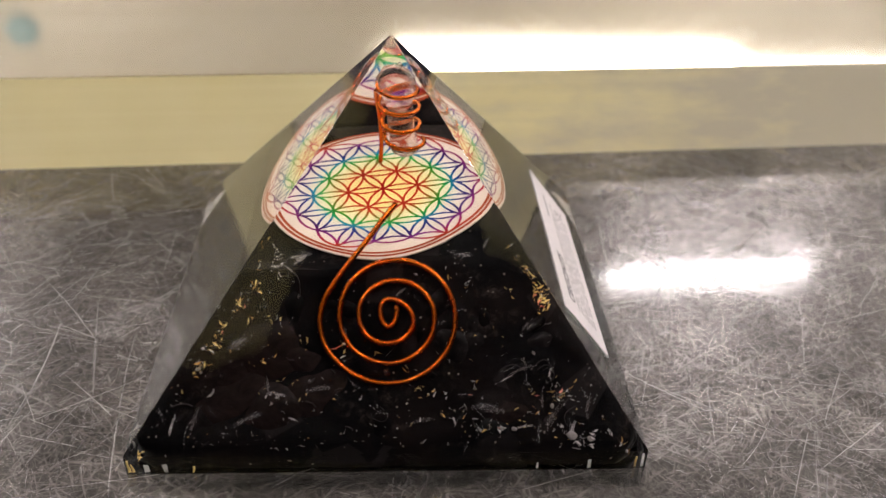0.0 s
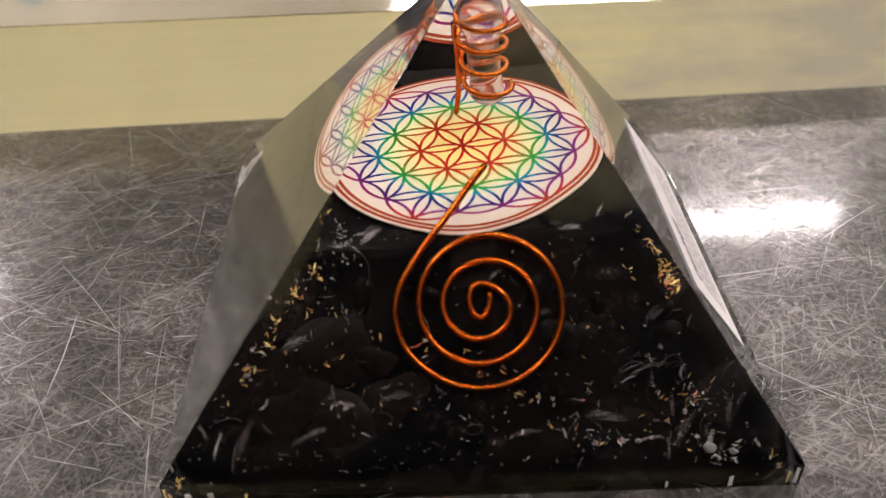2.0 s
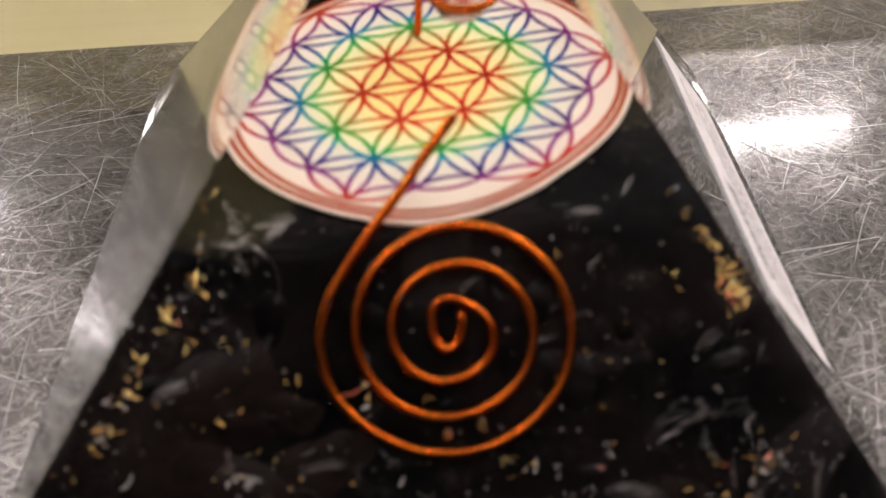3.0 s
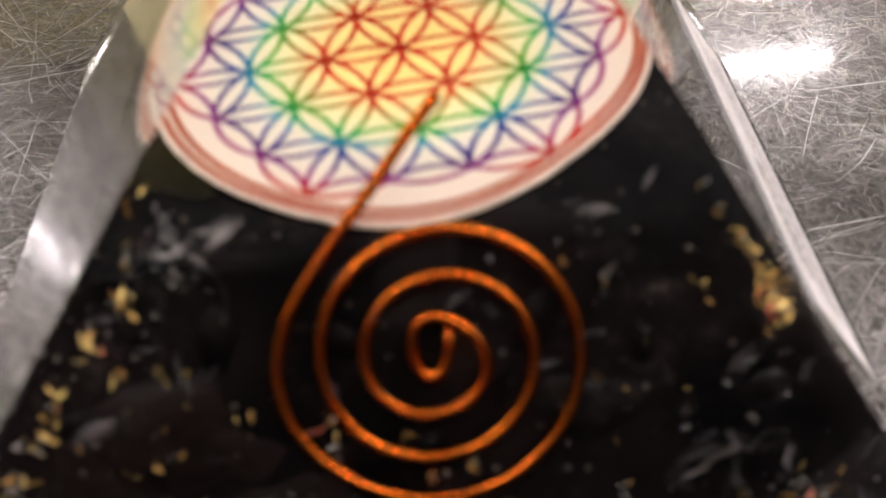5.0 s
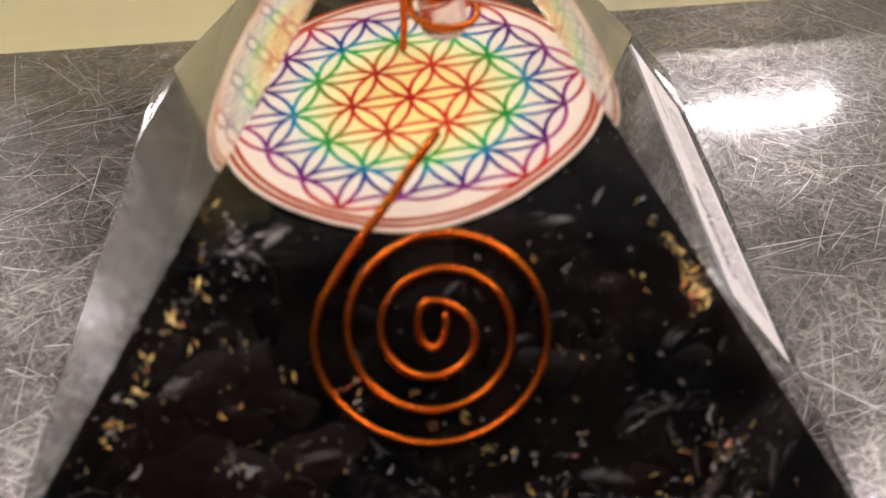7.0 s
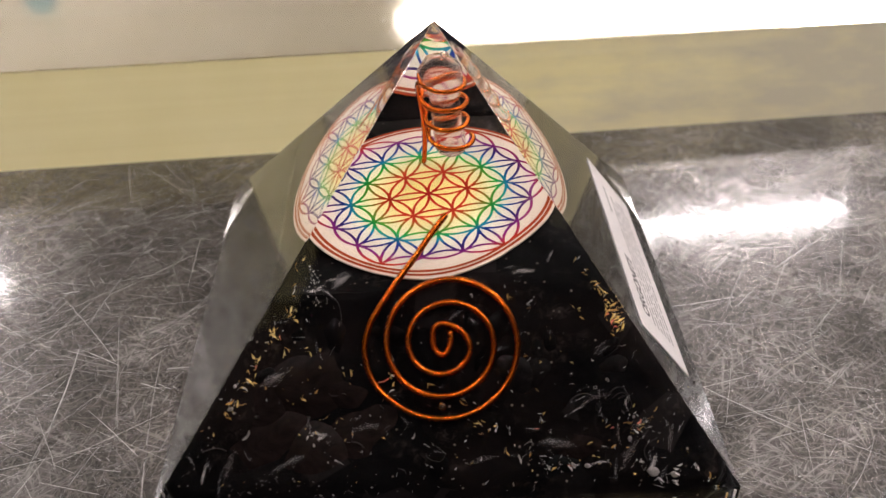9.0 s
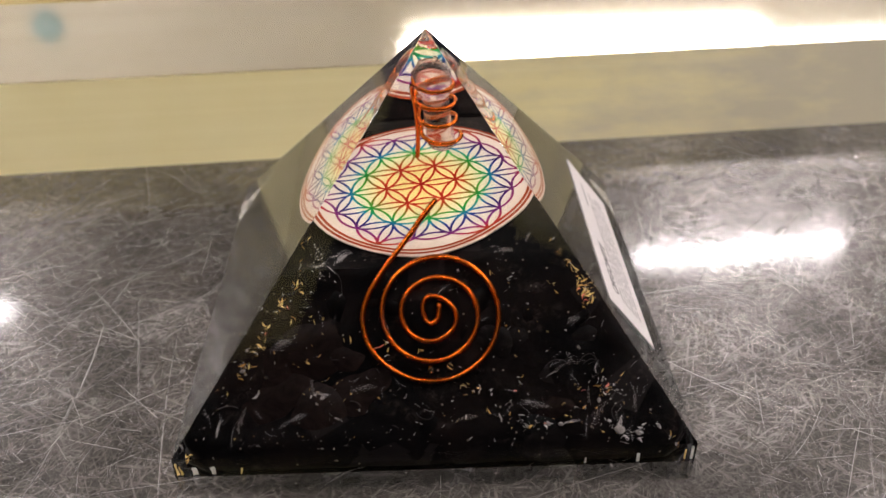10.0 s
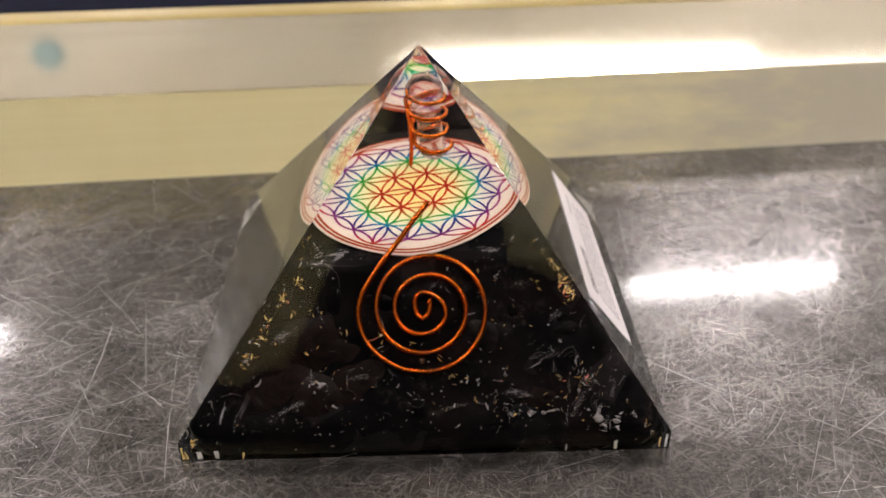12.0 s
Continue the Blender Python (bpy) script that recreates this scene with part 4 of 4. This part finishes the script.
    for i in range(54):
        z = rng.gauss(2.50, 0.10)
        inlay(bead, "pinhead_bubble", 0, -1.64 - 0.35 * (z - 2.5) + rng.gauss(0, 0.055), min(z, 2.75), rng.uniform(0.08, 0.16), rng.choice((0.0035, 0.004, 0.005, 0.008)), 0, fill)
    # splinters of pale mineral, thickest in the lower right and left corners
    for i in range(110):
        mu, mz, su, sz = rng.choice(((2.2, 0.75, 0.6, 0.25), (1.2, 0.65, 0.5, 0.2), (-2.6, 0.7, 0.5, 0.3), (-1.3, 0.8, 0.6, 0.3), (0.0, 1.3, 1.5, 0.6), (1.6, 1.5, 0.6, 0.4), (-1.6, 2.25, 0.15, 0.08)))
        z = min(max(rng.gauss(mz, sz), 0.36), 2.36)
        reach = half_at(z) - 0.15
        me = flake_mesh(1000 + i % 24, GREY if rng.random() < 0.6 else PALE, "mineral_splinter") if i < 24 else rng.choice(splinters)
        if i < 24:
            splinters.append(me)
        inlay(me, "mineral_splinter", 0, min(max(rng.gauss(mu, su), -reach), reach), z, rng.uniform(0.08, 0.22), 0.012 + 0.07 * rng.random() ** 2.5, rng.uniform(0, 360), fill, rng.uniform(-50, 50))
    # air bubbles caught under the face
    for u, z, size in ((-0.05, 1.24, 0.05), (1.62, 1.52, 0.03), (-1.72, 2.27, 0.02), (-1.64, 2.33, 0.018), (-1.55, 2.28, 0.022), (-1.68, 2.2, 0.016), (2.55, 0.95, 0.03), (-2.4, 1.2, 0.04)):
        bm = bmesh.new()
        bmesh.ops.create_icosphere(bm, subdivisions=2, radius=size * CM)
        bubble = part("air_bubble", bm, BUBBLE, fill, "tiny trapped air bubble", True)
        bubble.matrix_basis = Matrix.Translation(skin_point(0, u, z, 0.07) * CM)


# ---- printed disc ----
DISC = pose(-0.119 * CM, 0.026 * CM, (layer_height(-0.119, 0.026) + 0.05) * CM, 0.5, -4.23, 0)
LATTICE = math.degrees(math.atan2(-0.443, 0.323))


def swell(a, at, wide):
    """A soft bump of the rim round the angle at, both in degrees."""
    off = (math.degrees(a) - at + 180) % 360 - 180
    return math.exp(-(off / wide) ** 2)


def pattern_disc():
    rng = random.Random(3)
    bm = bmesh.new()
    n = 96
    ups, downs = [], []
    for k in range(n):
        a = k * math.tau / n
        r = 1.805 - 0.040 * math.sin(a) + 0.055 * swell(a, -91, 16) - 0.065 * swell(a, -46, 20) - 0.025 * swell(a, -125, 22) + rng.gauss(0, 0.002)
        ups.append(bm.verts.new((r * CM * math.cos(a), r * CM * math.sin(a), 0.010 * CM)))
        downs.append(bm.verts.new((r * CM * math.cos(a), r * CM * math.sin(a), -0.010 * CM)))
    bm.faces.new(ups)
    bm.faces.new(downs[::-1])
    for k in range(n):
        j = (k + 1) % n
        bm.faces.new((downs[k], downs[j], ups[j], ups[k]))
    disc = part("pattern_disc", bm, PAPER, pyramid, "printed paper disc with a rainbow circle pattern")
    disc.matrix_basis = DISC
    verts, faces = [], []

    def stroke(cx, cy, r, wide, inside=None, shape=None):
        steps = 72
        keep = []
        for k in range(steps):
            a = (k + 0.5) * math.tau / steps
            keep.append(inside is None or inside(cx + r * math.cos(a), cy + r * math.sin(a)))
        for k in range(steps):
            if not keep[k]:
                continue
            q = len(verts)
            for a in (k * math.tau / steps, (k + 1) * math.tau / steps):
                bent = shape(a) if shape else 0.0
                for rr in (r + bent - wide / 2, r + bent + wide / 2):
                    verts.append(((cx + rr * math.cos(a)) * CM, (cy + rr * math.sin(a)) * CM, 0.0135 * CM))
            faces.append((q, q + 1, q + 3, q + 2))

    step = RING / CM
    a0 = radians(LATTICE)
    middles = []
    for i in range(-4, 5):
        for j in range(-4, 5):
            x, y = i + j * 0.5, j * math.sqrt(3) / 2
            middles.append((step * (x * math.cos(a0) - y * math.sin(a0)), step * (x * math.sin(a0) + y * math.cos(a0))))
    whole = [m for m in middles if math.hypot(*m) < 2.05 * step]
    outer = [m for m in middles if 2.05 * step < math.hypot(*m) < 4.05 * step]

    def within(x, y):
        return any(math.hypot(x - mx, y - my) < step * 1.002 for mx, my in whole)

    for m in whole:
        stroke(*m, step, 0.040)
    for m in outer:
        stroke(*m, step, 0.040, within)
    stroke(0, 0, 1.685, 0.046, None, lambda a: 0.02 * swell(a, -5, 20) - 0.05 * swell(a, -47, 20) + 0.06 * swell(a, -90, 26))      # the two rings follow the cut edge
    stroke(0, 0, 1.757, 0.046, None, lambda a: 0.066 * swell(a, -90, 20) - 0.05 * swell(a, -46, 20))
    me = bpy.data.meshes.new("printed_lines")
    me.from_pydata(verts, [], faces)
    me.materials.append(INK)
    ob = new("printed_lines", me)
    ob.parent = disc
    ob["label"] = "rainbow ink lines of interlocking circles"


pattern_disc()


# ---- copper spiral just under the front face ----
def front(u, v, depth):
    """u across and v up the front face from the apex, depth under it, in cm."""
    lean = math.atan(SLOPE)
    out = Vector((0, -math.sin(lean), math.cos(lean)))
    up = Vector((0, math.cos(lean), math.sin(lean)))
    return (Vector((0, 0, TOP)) + Vector((u, 0, 0)) + up * (v - 0.022) - out * depth) * CM


def spiral_at(s):
    """The wire after s turns: it closes in by a steady step a turn, a little oval, and ends in a tight upright eye."""
    a = math.pi + s * math.tau
    r = max(1.049 - 0.2924 * s + 0.011 * math.cos(2 * a) + 0.005 * math.sin(2 * a) - 0.011 * s * math.cos(a) + 0.022 * math.exp(-((s - 0.065) / 0.045) ** 2), 0.1)
    q = min(max((s - 2.40) / 0.60, 0), 1)
    q = q * q * (3 - 2 * q)
    u = (1 - q) * (0.04 + r * math.cos(a)) + q * (-0.027 + 0.118 * math.cos(a))
    v = (1 - q) * (-4.14 + r * math.sin(a)) + q * (-4.075 + 0.205 * math.sin(a))
    return front(u, v, 0.14)


def copper_spiral():
    pts = smooth_line([front(0.067, -2.50, 0.17), front(-0.13, -2.74, 0.165), front(-0.335, -3.02, 0.16), front(-0.684, -3.463, 0.15), front(-0.902, -3.79, 0.14), front(-0.963, -3.927, 0.14), front(-1.002, -4.066, 0.14), spiral_at(0.012), spiral_at(0.04)], 8)[:-1]
    n = 230
    pts += [spiral_at(0.04 + 3.48 * k / n) for k in range(n + 1)]
    pts += [front(0.090, -4.06, 0.14), front(0.087, -4.01, 0.14)]
    part("copper_spiral", wire(pts, 0.0425 * CM), COPPER, pyramid, "flat spiral of bright copper wire", True)


copper_spiral()


# ---- quartz point wound with copper above the disc ----
def quartz_point():
    """A smooth leaning crystal with a swollen head, three and a half turns of wire round it and a straight leg."""
    low, high = Vector((0.225, 0.45, 2.90)), Vector((0.062, 0.21, 4.52))
    axis = high - low
    side = Vector((1, 0, 0))
    deep = axis.normalized().cross(side).normalized()
    rng = random.Random(8)
    bm = bmesh.new()
    rings, sides = [], 9
    for s, r in ((0.0, 0.15), (0.03, 0.215), (0.10, 0.235), (0.35, 0.215), (0.58, 0.210), (0.66, 0.245), (0.78, 0.315), (0.89, 0.320), (0.965, 0.235), (1.0, 0.11)):
        rings.append([bm.verts.new((low + axis * s + r * rng.uniform(0.93, 1.06) * (math.cos(k * math.tau / sides + 0.3) * side + 0.88 * math.sin(k * math.tau / sides + 0.3) * deep)) * CM) for k in range(sides)])
    for a, b in zip(rings, rings[1:]):
        for k in range(sides):
            bm.faces.new((a[k], a[(k + 1) % sides], b[(k + 1) % sides], b[k]))
    bm.faces.new(rings[0][::-1])
    bm.faces.new(rings[-1])
    bmesh.ops.recalc_face_normals(bm, faces=bm.faces)
    ob = part("quartz_point", bm, QUARTZ, pyramid, "milky clear quartz point", True)
    ob.visible_shadow = False
    pts = []
    n = 150
    for k in range(n + 1):
        a = -0.35 + (3.55 * math.tau + 0.35) * k / n
        turn = a / math.tau
        z = 3.10 + 0.330 * turn + 0.040 * math.cos(a)
        mid = low + axis * ((z - low.z) / axis.z)
        r = 0.300 + 0.012 * math.sin(1.7 * a) + 0.03 * max(0, 1 - turn * 2.5) * math.cos(a)
        pts.append((mid + r * (math.cos(a) * side - 0.92 * math.sin(a) * deep)) * CM)
    leg = smooth_line([Vector((-0.165, 0.78, 2.53)), Vector((-0.15, 0.64, 2.95)), Vector((-0.165, 0.49, 3.45)), Vector((-0.215, 0.35, 3.90)), Vector((-0.225, 0.24, 4.12)), Vector((-0.16, 0.14, 4.18))], 8)
    part("copper_coil", wire(pts, 0.035 * CM), COPPER, pyramid, "copper wire wound round the quartz", True)
    part("coil_leg", wire([p * CM for p in leg], 0.037 * CM), COPPER, pyramid, "copper leg of the coil standing on the disc", True)
    # air caught over the crystal's head
    for x, y, z, r in ((0.13, 0.16, 4.60, 0.055), (0.10, 0.10, 4.57, 0.02), (0.30, 0.12, 4.42, 0.024), (0.15, 0.05, 4.36, 0.016), (0.16, 0.02, 4.26, 0.014)):
        bm = bmesh.new()
        bmesh.ops.create_icosphere(bm, subdivisions=2, radius=r * CM)
        bubble = part("air_bubble", bm, BUBBLE, pyramid, "tiny trapped air bubble", True)
        bubble.location = Vector((x, y, z)) * CM


quartz_point()


# ---- paper label on the right face ----
def paper_label():
    frame_on = face_turn(1)
    lean = math.atan(SLOPE)
    mid = Vector((half_at(1.32), -0.06, 1.32))
    out = Vector((math.sin(lean), 0, math.cos(lean)))
    tag = new("paper_label")
    tag.parent = pyramid
    tag.matrix_basis = Matrix.Translation((mid + out * 0.012) * CM) @ frame_on
    tag["label"] = "white printed paper label stuck on the resin"
    w, h = 2.14, 0.635
    sheet = part("sheet", box(-w * CM, w * CM, -h * CM, h * CM, -0.006 * CM, 0.006 * CM), LABEL, tag)
    rng = random.Random(2)

    def bar(x0, x1, y, t):
        part("print_bar", box(x0 * CM, x1 * CM, (y - t) * CM, (y + t) * CM, 0.0062 * CM, 0.008 * CM), FAINT, tag)

    curve = bpy.data.curves.new("label_word", "FONT")
    curve.body, curve.size, curve.extrude = "ORGONITE", 0.262 * CM, 0.001 * CM
    curve.offset = 0.006 * CM
    text = bpy.data.objects.new("label_word", curve)
    scene.collection.objects.link(text)
    me = bpy.data.meshes.new_from_object(text.evaluated_get(bpy.context.evaluated_depsgraph_get()))
    bpy.data.objects.remove(text)
    me.materials.clear()
    me.materials.append(PRINT)
    word = new("printed_word", me)
    word.parent = tag
    word.matrix_basis = pose(-1.66 * CM, 0.20 * CM, 0.0075 * CM)
    for row in range(6):
        y = 0.10 - row * 0.10
        x = -1.72
        while x < 1.5 - 0.25 * (row == 5):
            step = rng.uniform(0.1, 0.4)
            bar(x, x + step, y, 0.018)
            x += step + 0.06
    x = 0.9
    for k in range(6):
        step = rng.uniform(0.06, 0.14)
        bar(x, x + step, 0.30, 0.03)
        x += step + 0.03


paper_label()
inlays()
